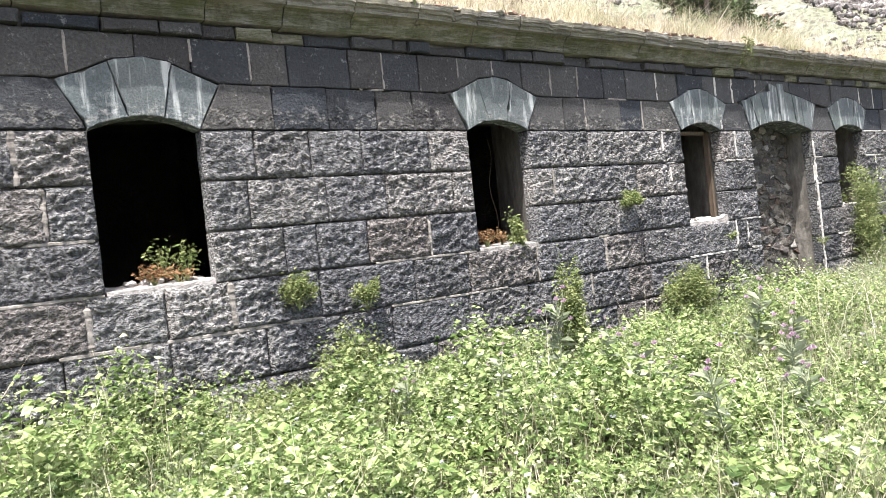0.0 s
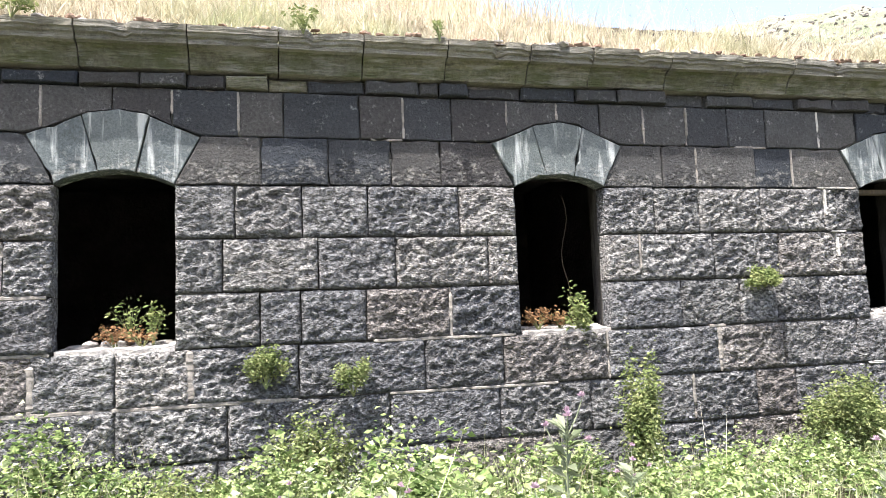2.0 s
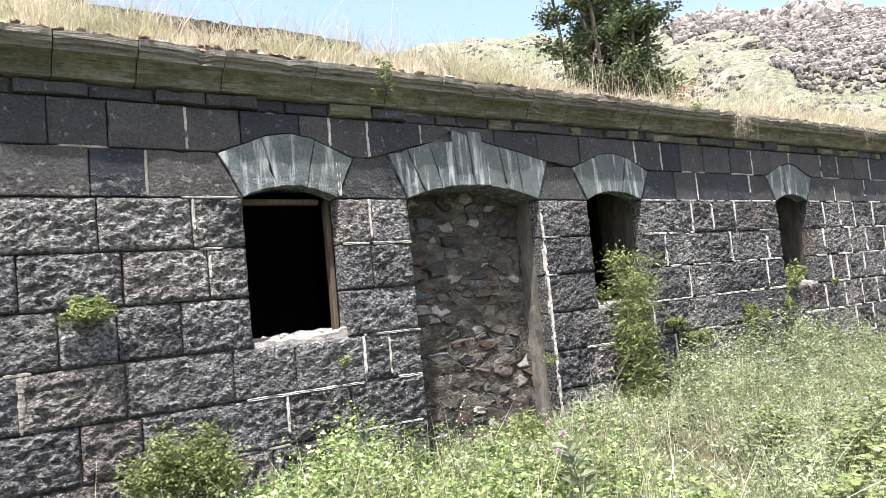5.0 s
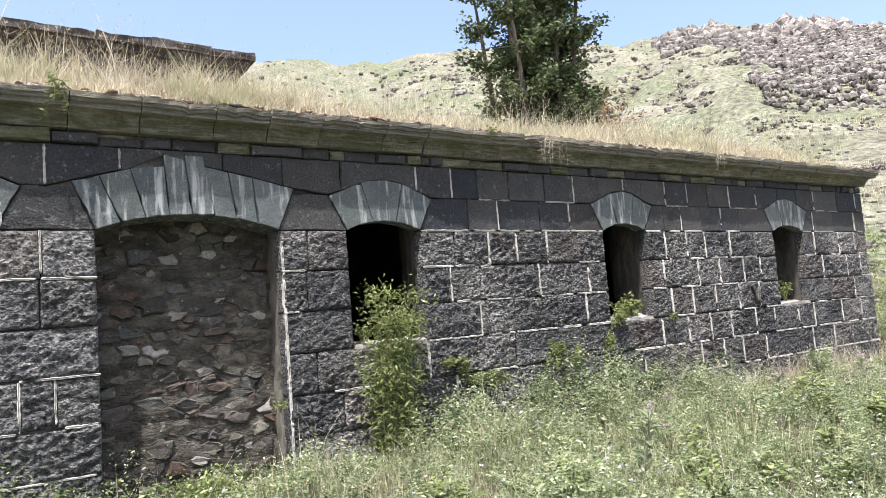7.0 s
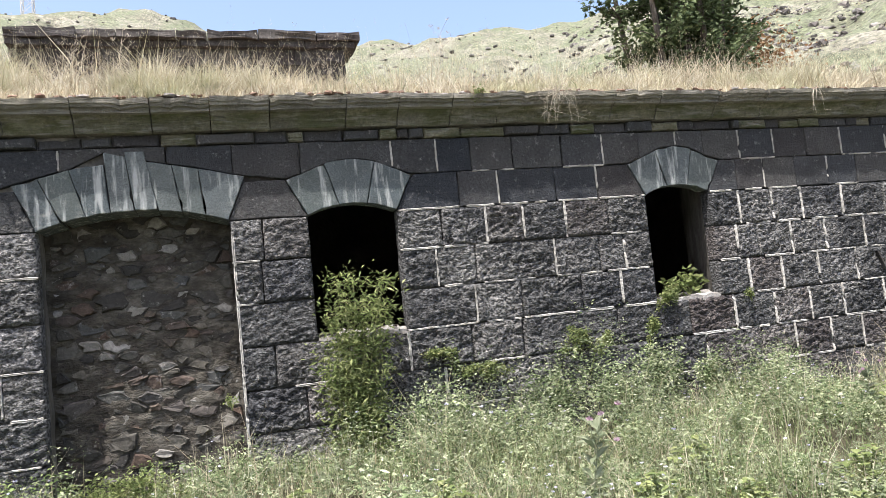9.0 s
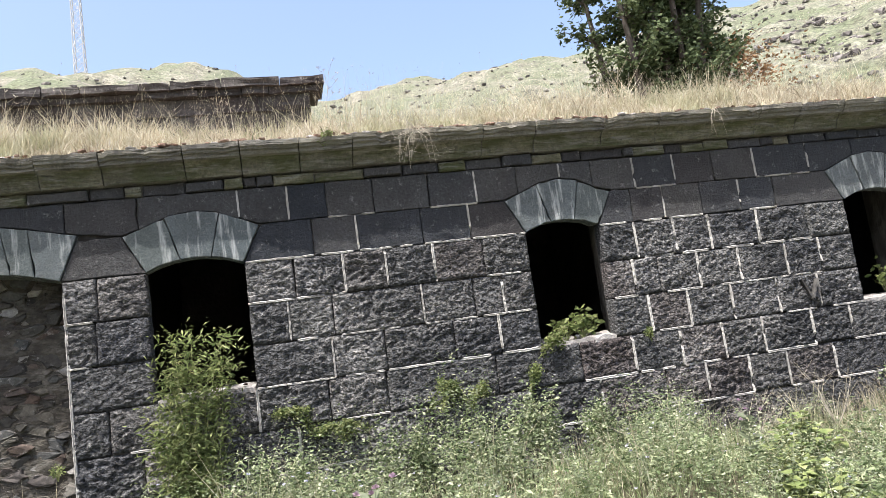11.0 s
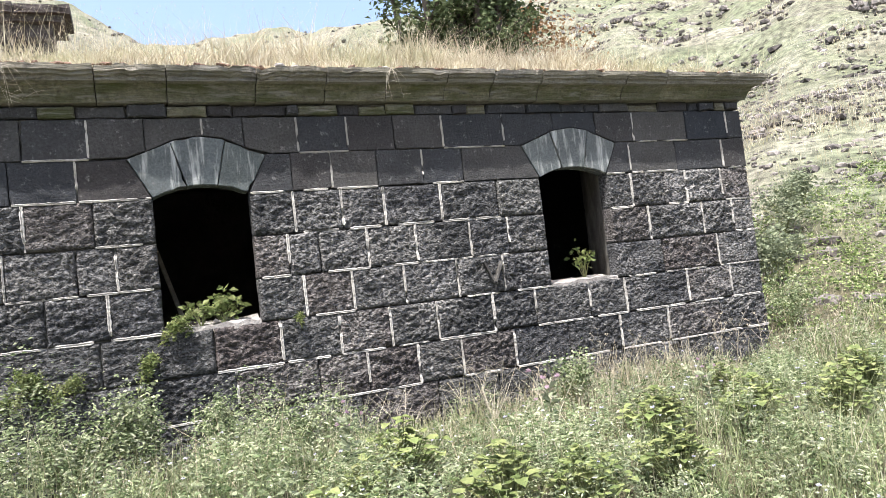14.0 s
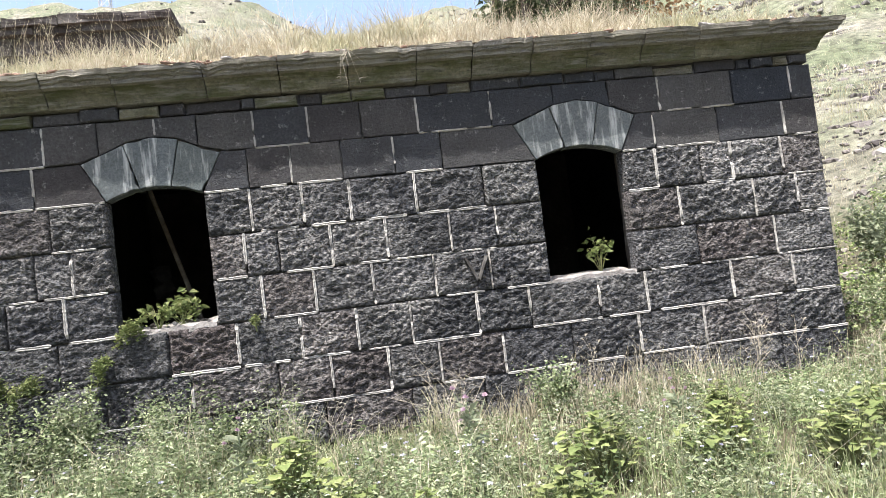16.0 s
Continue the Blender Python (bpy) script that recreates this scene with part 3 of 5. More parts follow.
def build_arches():
    for k, (a, b) in enumerate(OPENINGS):
        c, r = (a + b) / 2, rise_of(k)
        line = arch_outline(k)
        n = 8 if k == DOOR else 3
        w = b - a

        def soffit(x):
            return SPRING + r * (1 - ((x - c) / (w / 2)) ** 2)

        if k == DOOR:
            low = [a + w * i / n for i in range(n + 1)]
            high = [a - 0.15, a + 0.03, a + 0.25, a + 0.50, a + 0.655, a + 0.80, a + 1.0, a + 1.2, b + 0.15]
        else:
            low = [a, c - 0.12 * w / 0.7 + 0.02, c + 0.12 * w / 0.7, b]
            high = [a - 0.16, c - 0.195 * w / 0.7, c + 0.205 * w / 0.7, b + 0.16]
        xs, zs = [p[0] for p in line], [p[1] for p in line]
        for i in range(n):
            la, lb, ha, hb = low[i], low[i + 1], high[i], high[i + 1]
            m = 5
            under = [(la + (lb - la) * t / m, soffit(la + (lb - la) * t / m)) for t in range(m + 1)]
            over = [(ha + 1e-3, float(np.interp(ha + 1e-3, xs, zs)))] + [(x, z) for x, z in line if ha + 0.01 < x < hb - 0.01] + [(hb - 1e-3, float(np.interp(hb - 1e-3, xs, zs)))]
            outline_block("voussoir", under + over[::-1], M_ARCH, front, depth=0.36 if k == DOOR else 0.15, chamfer=0.005, y=FACE - 0.008)


LEFT_MORTAR = [(0.595, 0.625, 1.46, 1.81), (0.60, 1.22, 1.785, 1.815), (0.62, 1.24, 1.435, 1.465), (0.80, 0.86, 2.16, 2.49), (0.93, 0.98, 1.82, 2.14), (1.10, 1.16, 1.11, 1.44), (2.01, 2.07, 1.11, 1.44), (0.95, 2.7, 1.08, 1.115), (3.2, 4.2, 1.435, 1.462), (3.3, 4.5, 1.085, 1.11), (5.80, 5.85, 1.15, 1.46), (5.74, 5.88, 1.43, 1.46), (5.56, 5.59, 0.78, 1.10), (6.80, 7.20, 2.49, 2.512), (6.86, 6.885, 2.28, 2.49), (6.90, 7.05, 2.14, 2.16), (6.95, 6.97, 1.95, 2.14), (7.95, 8.0, 2.52, 2.8)]


def build_pointing(strips, material, label, wide, groove=0.009):
    """Struck mortar ribbons: two low ridges with a groove between, worn away in places."""
    verts, faces = [], []
    for x0, x1, z0, z1 in strips:
        flat = x1 - x0 > z1 - z0
        steps = max(5, int(max(x1 - x0, z1 - z0) / 0.016))
        rows = []
        seed = R.uniform(0, 99)
        for s in range(steps + 1):
            t = s / steps
            j = 0.0035 * noise.noise(Vector((s * 0.22, seed, 0))) + 0.0012 * noise.noise(Vector((s * 1.3, seed, 8)))
            d = 0.80 + 0.22 * noise.noise(Vector((s * 0.35, seed, 5))) + (0.28 if groove else 0.0) * noise.noise(Vector((s * 1.1, seed, 7)))
            worn = max(0.0, noise.noise(Vector((s * 0.13, seed, 21))) - 0.18) * 0.09
            if s in (0, steps):
                d *= 0.6
            ridge = (-0.011 if groove else -0.004) + 0.006 * noise.noise(Vector((s * 0.9, seed, 11))) + worn
            base = len(verts)
            for side, y in ((-1, 0.03), (-0.85, ridge + 0.004), (-0.45, ridge), (0.0, ridge + groove), (0.45, ridge), (0.85, ridge + 0.004), (1, 0.03)):
                if flat:
                    verts.append((x0 + (x1 - x0) * t, FACE + y, (z0 + z1) / 2 + j + side * d * wide * (z1 - z0) / 2))
                else:
                    verts.append(((x0 + x1) / 2 + j + side * d * wide * (x1 - x0) / 2, FACE + y, z0 + (z1 - z0) * t))
            rows.append(base)
        for p, q in zip(rows, rows[1:]):
            for i in range(6):
                faces.append((p + i, p + i + 1, q + i + 1, q + i) if flat else (p + i, q + i, q + i + 1, p + i + 1))
    ob = mesh_object("mortar_pointing", verts, faces, material, front, label)
    ob["kind"] = "stuff"


# ---- cornice ----
PROFILE = [(0.30, 3.238), (-0.045, 3.242), (-0.056, 3.27), (-0.078, 3.32), (-0.108, 3.356), (-0.125, 3.364), (-0.162, 3.370), (-0.168, 3.405), (-0.188, 3.412), (-0.193, 3.432), (-0.206, 3.438), (-0.212, 3.480), (0.30, 3.50)]
cornice = tagged(new("cornice"), "weathered moulded stone cornice with moss and lichen", "cornice", kind="structure")


def cornice_stone(x0, x1, mitre=False):
    worn = R.uniform(0.2, 1.0)
    drop, tilt = R.uniform(-0.012, 0.008), R.uniform(-0.006, 0.006)
    n = max(4, int((x1 - x0) / 0.035))
    seed = R.uniform(0, 500)
    verts, faces = [], []
    m = len(PROFILE)
    for i in range(n + 1):
        t = i / n
        for y, z in PROFILE:
            y = y * (1.0 + 0.18 * float(smooth_step(9.0, 12.0, x0))) if y < 0 else y
            x = x0 + 0.004 + (x1 - x0 - 0.008) * t
            if mitre:
                x = x0 + 0.004 + (x1 - max(y, -0.26) - x0 - 0.004) * t
            e = noise.noise(Vector((x * 6 + seed, y * 14, z * 14)))
            cut = (max(0.0, noise.noise(Vector((x * 4 + seed, 7, 0)))) * 0.05 + max(0.0, noise.noise(Vector((x * 9 + seed, 3, 4))) - 0.15) * 0.09) * worn if z > 3.39 and y < 0 else 0.0
            e2 = noise.noise(Vector((x * 17 + seed, y * 30, z * 45)))
            verts.append((x, FACE + y + 0.012 * e + 0.005 * e2 + cut * 0.9 + drop * 0.5, z + 0.008 * e - cut * 0.5 - (0.03 * max(0.0, noise.noise(Vector((x * 11 + seed, 2, 0)))) * worn if z > 3.46 and y < 0 else 0.0) + drop * 0.4 + tilt * (t - 0.5)))
    for i in range(n):
        for k in range(m):
            j = (k + 1) % m
            faces.append((i * m + k, i * m + j, (i + 1) * m + j, (i + 1) * m + k))
    faces.append(tuple(range(m))[::-1])
    faces.append(tuple(n * m + k for k in range(m)))
    ob = mesh_object("cornice_stone", verts, faces, M_CORNICE, cornice)
    ob.data.materials.append(M_COVE)
    for i, face in enumerate(ob.data.polygons):
        if i < n * m and 1 <= i % m <= 4:
            face.material_index = 1
    return ob


def build_cornice():
    x = LEFT
    while x < END - 0.9:
        w = R.uniform(0.42, 0.68)
        cornice_stone(x, x + w)
        x += w
    cornice_stone(x, END, True)
    bm = bmesh.new()
    loops = []
    for yy in (FACE, 15.2):
        loops.append([bm.verts.new((END - y, yy + (y if yy == FACE else 0), z)) for y, z in PROFILE])
    m = len(PROFILE)
    for k in range(m):
        bm.faces.new((loops[0][k], loops[0][(k + 1) % m], loops[1][(k + 1) % m], loops[1][k]))
    part("return_moulding", bm, M_CORNICE, cornice)
    x = LEFT
    while x < END - 0.12:
        w = min(R.uniform(0.10, 0.46), END - x)
        z0, z1 = TOP2 + 0.002, 3.240 + R.uniform(-0.025, 0.002)
        outline_block("levelling_stone", [(x, z0 + R.uniform(0, 0.01)), (x + w, z0 + R.uniform(0, 0.01)), (x + w - 0.004, z1), (x + 0.004, z1 - R.uniform(0, 0.012))], M_COVE if R.random() < 0.3 else M_DRESSED, cornice, 0.26, 0.012, FACE - R.uniform(-0.03, 0.04))
        x += w


# ---- behind the front ----
def build_shell():
    bm = bmesh.new()
    add_box(bm, END - 0.75, END - 0.005, 6.36, 15.0, -0.4, 3.236)
    add_box(bm, END - 0.758, END - 0.304, 6.36, 15.0, 3.23, 3.43)
    tagged(part("wall_end", bm, M_DRESSED), "short end wall of dark stone", "wall", kind="structure")
    bm = bmesh.new()
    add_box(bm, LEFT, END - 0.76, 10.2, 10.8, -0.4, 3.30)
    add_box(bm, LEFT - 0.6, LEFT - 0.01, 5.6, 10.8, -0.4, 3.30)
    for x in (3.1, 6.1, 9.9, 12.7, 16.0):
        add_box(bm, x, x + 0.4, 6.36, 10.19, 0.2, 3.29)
    tagged(part("wall_inner", bm, M_INNER), "dark inner walls of the casemates", "wall", kind="structure")
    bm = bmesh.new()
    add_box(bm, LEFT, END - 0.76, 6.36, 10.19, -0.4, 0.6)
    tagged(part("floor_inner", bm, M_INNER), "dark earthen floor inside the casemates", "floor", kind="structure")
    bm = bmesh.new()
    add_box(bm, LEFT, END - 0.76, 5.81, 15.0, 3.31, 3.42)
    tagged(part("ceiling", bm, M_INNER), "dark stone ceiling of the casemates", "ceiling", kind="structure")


def roof_z(x, y):
    x, y = np.asarray(x, float), np.asarray(y, float)
    steep = 0.27 + 0.27 * smooth_step(8.4, 4.8, x)
    up = steep * np.clip(y - 5.6, 0, 5.4) + 0.22 * np.clip(y - 11.0, 0, None)
    return 3.472 + 0.085 * smooth_step(5.3, 5.7, y) + up + 0.05 * np.sin(2.1 * x) * smooth_step(5.4, 7, y) - 1.5 * smooth_step(18.8, 21.5, x) * smooth_step(6, 9, y)


def build_roof():
    xs = np.linspace(LEFT - 0.5, 20.22, 240)
    ys = np.concatenate((np.linspace(5.31, 6.2, 14), np.linspace(6.3, 15.0, 30)))
    X, Y = np.meshgrid(xs, ys)
    j = np.array([noise.noise(Vector((a * 5, b * 5, 2))) for a, b in zip(X.ravel(), Y.ravel())]).reshape(X.shape)
    Z = roof_z(X, Y) + 0.035 * j
    v = np.stack((X, Y + 0.03 * np.roll(j, 3, 1) * (Y < 5.5), Z), -1).reshape(-1, 3)
    n = len(xs)
    i = np.arange(len(ys) - 1)[:, None] * n + np.arange(n - 1)[None, :]
    f = np.stack((i, i + 1, i + n + 1, i + n), -1).reshape(-1, 4)
    tagged(mesh_object("roof", v.tolist(), [tuple(q) for q in f.tolist()], M_EARTH, smooth=True), "earth roof covering above the stone cornice", "roof", kind="structure")


def build_parapet():
    top = tagged(new("parapet_wall"), "dark upper parapet wall with broken stone coping", "parapet wall", kind="structure")
    z0 = 3.6
    bm = bmesh.new()
    add_box(bm, 6.5, 12.70, 14.24, 14.9, z0, 7.22)
    part("parapet_body", bm, M_JOINT, top)
    for low, high, name, face in ((6.15, 6.50, "parapet_stone", 14.16), (6.505, 6.86, "parapet_stone", 14.14), (6.865, 7.20, "parapet_stone", 14.13), (7.205, 7.34, "coping_stone", 13.98), (7.345, 7.50, "coping_stone", 13.86)):
        x = 6.4
        while x < 12.6:
            coping = name == "coping_stone"
            end = 13.06 if high > 7.4 else 12.95 if coping else 12.74
            w = R.uniform(0.5, 1.25)
            if x + w > end - 0.35:
                w = end - x
            bm = bmesh.new()
            vs = add_box(bm, x + 0.008, x + w - 0.008, face + R.uniform(-0.03, 0.05), 14.95, low, high + R.uniform(-0.05, 0.03) * coping)
            bmesh.ops.subdivide_edges(bm, edges=bm.edges[:], cuts=3, use_grid_fill=True)
            seed = R.uniform(0, 99)
            for v in bm.verts:
                if v.co.y < 14.5:
                    q = v.co
                    e = noise.noise(Vector((q.x * 4 + seed, q.z * 9, seed)))
                    v.co.y += 0.05 * e
                    v.co.z += (0.045 if coping else 0.012) * noise.noise(Vector((q.x * 5 + seed, q.z * 5, 4)))
            part(name, bm, M_PARAPET, top)
            x += w


def build_mark():
    bm = bmesh.new()
    for x0, x1 in ((16.66, 16.75), (16.84, 16.75)):
        vs = add_box(bm, -0.011, 0.011, -0.006, 0.04, 0, 1)
        for v in vs:
            t = v.co.z
            v.co = Vector((v.co.x + x1 + (x0 - x1) * t, FACE - 0.046 + v.co.y, 1.54 + 0.20 * t))
    part("painted_mark", bm, M_JOINT, front, "dark painted V-shaped mark")


build_mark()
build_rough_courses()
build_dressed_courses()
build_arches()
MORTAR.append((OPENINGS[DOOR][1] + 0.004, OPENINGS[DOOR][1] + 0.034, 0.45, 2.38))
EVERY = MORTAR + LEFT_MORTAR
build_pointing([q for q in EVERY if q[0] >= 6.6], M_MORTAR, "pale raised lime mortar pointing", 1.0)
build_pointing([q for q in EVERY if q[0] < 6.6], M_OLD_MORTAR, "grey smeared mortar pointing", 1.15, 0.0)
build_cornice()
build_shell()
build_roof()
build_parapet()


# ---- blocked doorway, sills and timber ----
def lump(bm, c, sx, sy, sz, rng, rough=0.28):
    """A rough stone: a jittered twelve-cornered lump added to bm."""
    vs = bmesh.ops.create_icosphere(bm, subdivisions=1, radius=1.0)["verts"]
    turn = Euler((rng.uniform(0, 6), rng.uniform(0, 6), rng.uniform(0, 6))).to_matrix()
    for v in vs:
        q = turn @ v.co
        q = q * rng.uniform(1 - rough, 1 + rough * 0.6)
        v.co = Vector(c) + Vector((q.x * sx, q.y * sy, q.z * sz))


def clip(poly, px, py, nx, ny):
    """The part of a polygon on the near side of the line through (px, py)."""
    out = []
    for i in range(len(poly)):
        a, b = poly[i - 1], poly[i]
        da, db = (a[0] - px) * nx + (a[1] - py) * ny, (b[0] - px) * nx + (b[1] - py) * ny
        if da * db < 0:
            t = da / (da - db)
            out.append((a[0] + (b[0] - a[0]) * t, a[1] + (b[1] - a[1]) * t))
        if db <= 0:
            out.append(b)
    return out


def build_doorway():
    a, b = OPENINGS[DOOR]
    fill = tagged(new("blocked_doorway"), "arched doorway walled up with rough rubble stones", "blocked doorway", kind="structure")
    nx, nz = 60, 84
    verts, faces = [], []
    for r in range(nz + 1):
        for c in range(nx + 1):
            x, z = a - 0.05 + (b - a + 0.1) * c / nx, -0.1 + 2.76 * r / nz
            e = noise.noise(Vector((x * 5, z * 8, 3))) + 0.6 * noise.noise(Vector((x * 13, z * 19, 7)))
            verts.append((x, 5.865 - 0.026 * e, z))
    for r in range(nz):
        for c in range(nx):
            k = r * (nx + 1) + c
            faces.append((k, k + 1, k + nx + 2, k + nx + 1))
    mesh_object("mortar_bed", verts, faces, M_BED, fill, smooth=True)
    w, h, k = b - a, 2.5, 1.75
    seeds, tries = [], 0
    while len(seeds) < 240 and tries < 6000:
        tries += 1
        q = (R.uniform(0, w), R.uniform(0, h) * k, R.choice((0.06, 0.09, 0.12, 0.15, 0.19)))
        if all(math.hypot(q[0] - c[0], q[1] - c[1]) > (q[2] + c[2]) * 0.62 for c in seeds):
            seeds.append(q)
    for i, (sx, sz, sr) in enumerate(seeds):
        poly = [(0, 0), (w, 0), (w, h * k), (0, h * k)]
        for j, (tx, tz, tr) in enumerate(seeds):
            d = math.hypot(tx - sx, tz - sz)
            if i != j and d < 0.9:
                f = sr / (sr + tr)
                poly = clip(poly, sx + (tx - sx) * f, sz + (tz - sz) * f, tx - sx, tz - sz)
        if len(poly) < 3:
            continue
        cx, cz = sum(p[0] for p in poly) / len(poly), sum(p[1] for p in poly) / len(poly)
        if max(math.hypot(p[0] - cx, p[1] - cz) for p in poly) > 0.55:
            continue
        proud, size = R.choice((-0.015, -0.01, 0.0, 0.0, 0.01, 0.02)), R.uniform(0.7, 1.08)
        wild = [R.uniform(0.72, 1.08) for p in range(2 * len(poly))]
        verts, faces, rings = [], [], []
        for shrink, y in ((1.0, 0.05), (1.0, 0.012 - proud * 0.4), (0.94, -0.010 - proud * 0.9), (0.80, -0.013 - proud)):
            ring = []
            for m, (p, q) in enumerate(zip(poly, poly[1:] + poly[:1])):
                for t in (0.0, 0.5):
                    x, z = p[0] + (q[0] - p[0]) * t, p[1] + (q[1] - p[1]) * t
                    g = shrink * size * wild[2 * m + (t > 0)]
                    ring.append(len(verts))
                    verts.append(((x - cx) * g, y + R.uniform(-0.007, 0.007), (z - cz) * g / k))
            rings.append(ring)
        for r0, r1 in zip(rings, rings[1:]):
            for m in range(len(r0)):
                m2 = (m + 1) % len(r0)
                faces.append((r0[m], r0[m2], r1[m2], r1[m]))
        faces.append(tuple(rings[-1]))
        ob = mesh_object("rubble_stone", verts, faces, M_RUBBLE, fill)
        ob.location = (a + cx, 5.870, 0.12 + cz / k)
        ob.rotation_euler = (R.uniform(-0.2, 0.25), R.uniform(-0.12, 0.12), R.uniform(-0.2, 0.2))


def build_sill(k, thick):
    a, b = OPENINGS[k]
    bm = bmesh.new()
    bmesh.ops.create_grid(bm, x_segments=16, y_segments=10, size=0.5)
    for v in bm.verts:
        u, w = v.co.x + 0.5, v.co.y + 0.5
        x, y = a + 0.004 + (b - a - 0.008) * u, FACE + 0.012 + 0.38 * w
        n = noise.noise(Vector((x * 9, y * 9, k)))
        v.co = Vector((x + 0.01 * n, y + 0.02 * n * (w < 0.2), SILL + 0.012 + thick * (0.5 + n) * (0.3 + 0.7 * u) + 0.03 * w))
    low = bmesh.ops.extrude_face_region(bm, geom=bm.faces[:])
    for v in [g for g in low["geom"] if isinstance(g, bmesh.types.BMVert)]:
        v.co.z = SILL - 0.025
    tagged(part("window_sill", bm, M_SILL), "crumbled pale window sill with mortar rubble", "sill", kind="structure")


def build_openings():
    build_doorway()
    for k, t in ((0, 0.03), (1, 0.02), (2, 0.07), (4, 0.03), (5, 0.04), (6, 0.03)):
        build_sill(k, t)
    a, b = OPENINGS[2]
    f = tagged(new("window_frame"), "remains of a weathered brown timber window frame", "window frame", kind="structure")
    for n, (x0, x1, z0, z1) in {"frame_post": (b - 0.03, b + 0.008, SILL + 0.05, SPRING + 0.02), "frame_head": (a + 0.005, b - 0.08, SPRING - 0.02, SPRING + 0.02)}.items():
        bm = bmesh.new()
        add_box(bm, x0, x1, 5.66, 5.73, z0, z1)
        bmesh.ops.bevel(bm, geom=bm.edges[:], offset=0.006, segments=1, affect="EDGES")
        part(n, bm, M_WOOD, f)
    bm = bmesh.new()
    vs = add_box(bm, -0.022, 0.022, -0.02, 0.02, -0.78, 0.78)
    bmesh.ops.bevel(bm, geom=bm.edges[:], offset=0.006, segments=1, affect="EDGES")
    # pale twig colour stands in for light falling on the pole indoors
    beam = part("timber_beam", bm, M_TWIG)
    beam.matrix_world = pose(13.98, 7.5, 2.17, 0, -15.3, 0)
    tagged(beam, "weathered timber pole paled as if lit, leaning inside the window", "beam")
    v, f = tubes([[(Vector((4.78 + 0.03 * math.sin(i * 0.9), 5.9, 2.5 - i * 0.09)), 0.0025) for i in range(11)]], 4)
    tagged(mesh_object("hanging_wire", v, f, M_WOOD), "thin dark wire hanging in the window", "wire")
    for i in range(9):
        bm = bmesh.new()
        lump(bm, (13.78 + R.uniform(-0.05, 0.05), 7.7 + R.uniform(-0.1, 0.1), 0.66 + i * 0.17), 0.12, 0.12, 0.12, R)
        tagged(part("rubble_stone", bm, M_RUBBLE), "broken rubble stone piled up inside the window", "rubble", "rubble pile")
    for k, n in ((0, 9), (2, 8), (5, 8), (4, 4)):
        a, b = OPENINGS[k]
        for i in range(n):
            bm = bmesh.new()
            s = R.uniform(0.012, 0.032)
            x, y = R.uniform(a + 0.06, b - 0.06), R.uniform(5.60, 5.82)
            lump(bm, (0, 0, 0), s * 1.3, s, s * 0.8, R)
            ob = tagged(part("loose_stone", bm, M_SILL if R.random() < 0.5 else M_RUBBLE), "small broken stone lying on the window sill", "stone", "stones on the sills")
            ob.location = (x, y, SILL + 0.045 + s * 0.4)


build_openings()


# ---- plants ----
def unit_ways(n, rng, low=-0.3, high=0.8):
    a = rng.uniform(0, 2 * math.pi, n)
    e = rng.uniform(low, high, n)
    return np.stack((np.cos(a) * np.cos(e), np.sin(a) * np.cos(e), np.sin(e)), 1)


def weed_leaves(px, py, pz, height, spread, count, length, rng):
    """Leaves up the stems of many weeds at once; returns arrays for leaves()."""
    n = len(px)
    who = np.repeat(np.arange(n), count)
    m = len(who)
    t = rng.uniform(0.12, 1.0, m) ** 0.8
    a = rng.uniform(0, 2 * math.pi, m)
    r = spread[who] * np.sqrt(rng.uniform(0, 1, m)) * (1.15 - 0.65 * t)
    lean = rng.normal(size=(n, 2)) * 0.14
    p = np.stack((px[who] + np.cos(a) * r + lean[who, 0] * t * height[who], py[who] + np.sin(a) * r + lean[who, 1] * t * height[who], pz[who] + t * height[who]), 1)
    w = unit_ways(m, rng, -0.35, 0.75)
    L = rng.uniform(0.6, 1.25, m) * length[who] * (1.15 - 0.5 * t)
    return p, w, L


def clump_grid():
    """Heights of the weeds on a fine grid: a low sward with many rounded clumps."""
    rng = np.random.default_rng(3)
    X, Y = np.meshgrid(np.arange(-3, 24, 0.05), np.arange(0.5, 6.0, 0.05))
    H = 0.15 + 0.04 * np.sin(1.7 * X) * np.sin(2.1 * Y)
    for i in range(420):
        cx, cy, r = rng.uniform(-2, 23), rng.uniform(1.4, 5.4), rng.uniform(0.12, 0.42)
        top = rng.uniform(0.22, 0.62) * (0.75 + 0.25 * r / 0.4)
        d = np.hypot(X - cx, (Y - cy))
        H = np.maximum(H, top * np.sqrt(np.clip(1 - (d / r) ** 2, 0, 1)))
    return H


CLUMPS = clump_grid()


def field_height(x, y):
    """How tall the weeds stand, lower beside the path and at the far corner of the wall."""
    i = np.clip(((np.asarray(x) + 3) / 0.05).astype(int), 0, CLUMPS.shape[1] - 1)
    j = np.clip(((np.asarray(y) - 0.5) / 0.05).astype(int), 0, CLUMPS.shape[0] - 1)
    h = CLUMPS[j, i] + 0.08 * smooth_step(6, 0, x)
    h = h * (1 - 0.38 * smooth_step(15.5, 17.0, x) * smooth_step(2.6, 4.2, y))
    return h * (0.35 + 0.65 * smooth_step(1.2, 2.4, y))


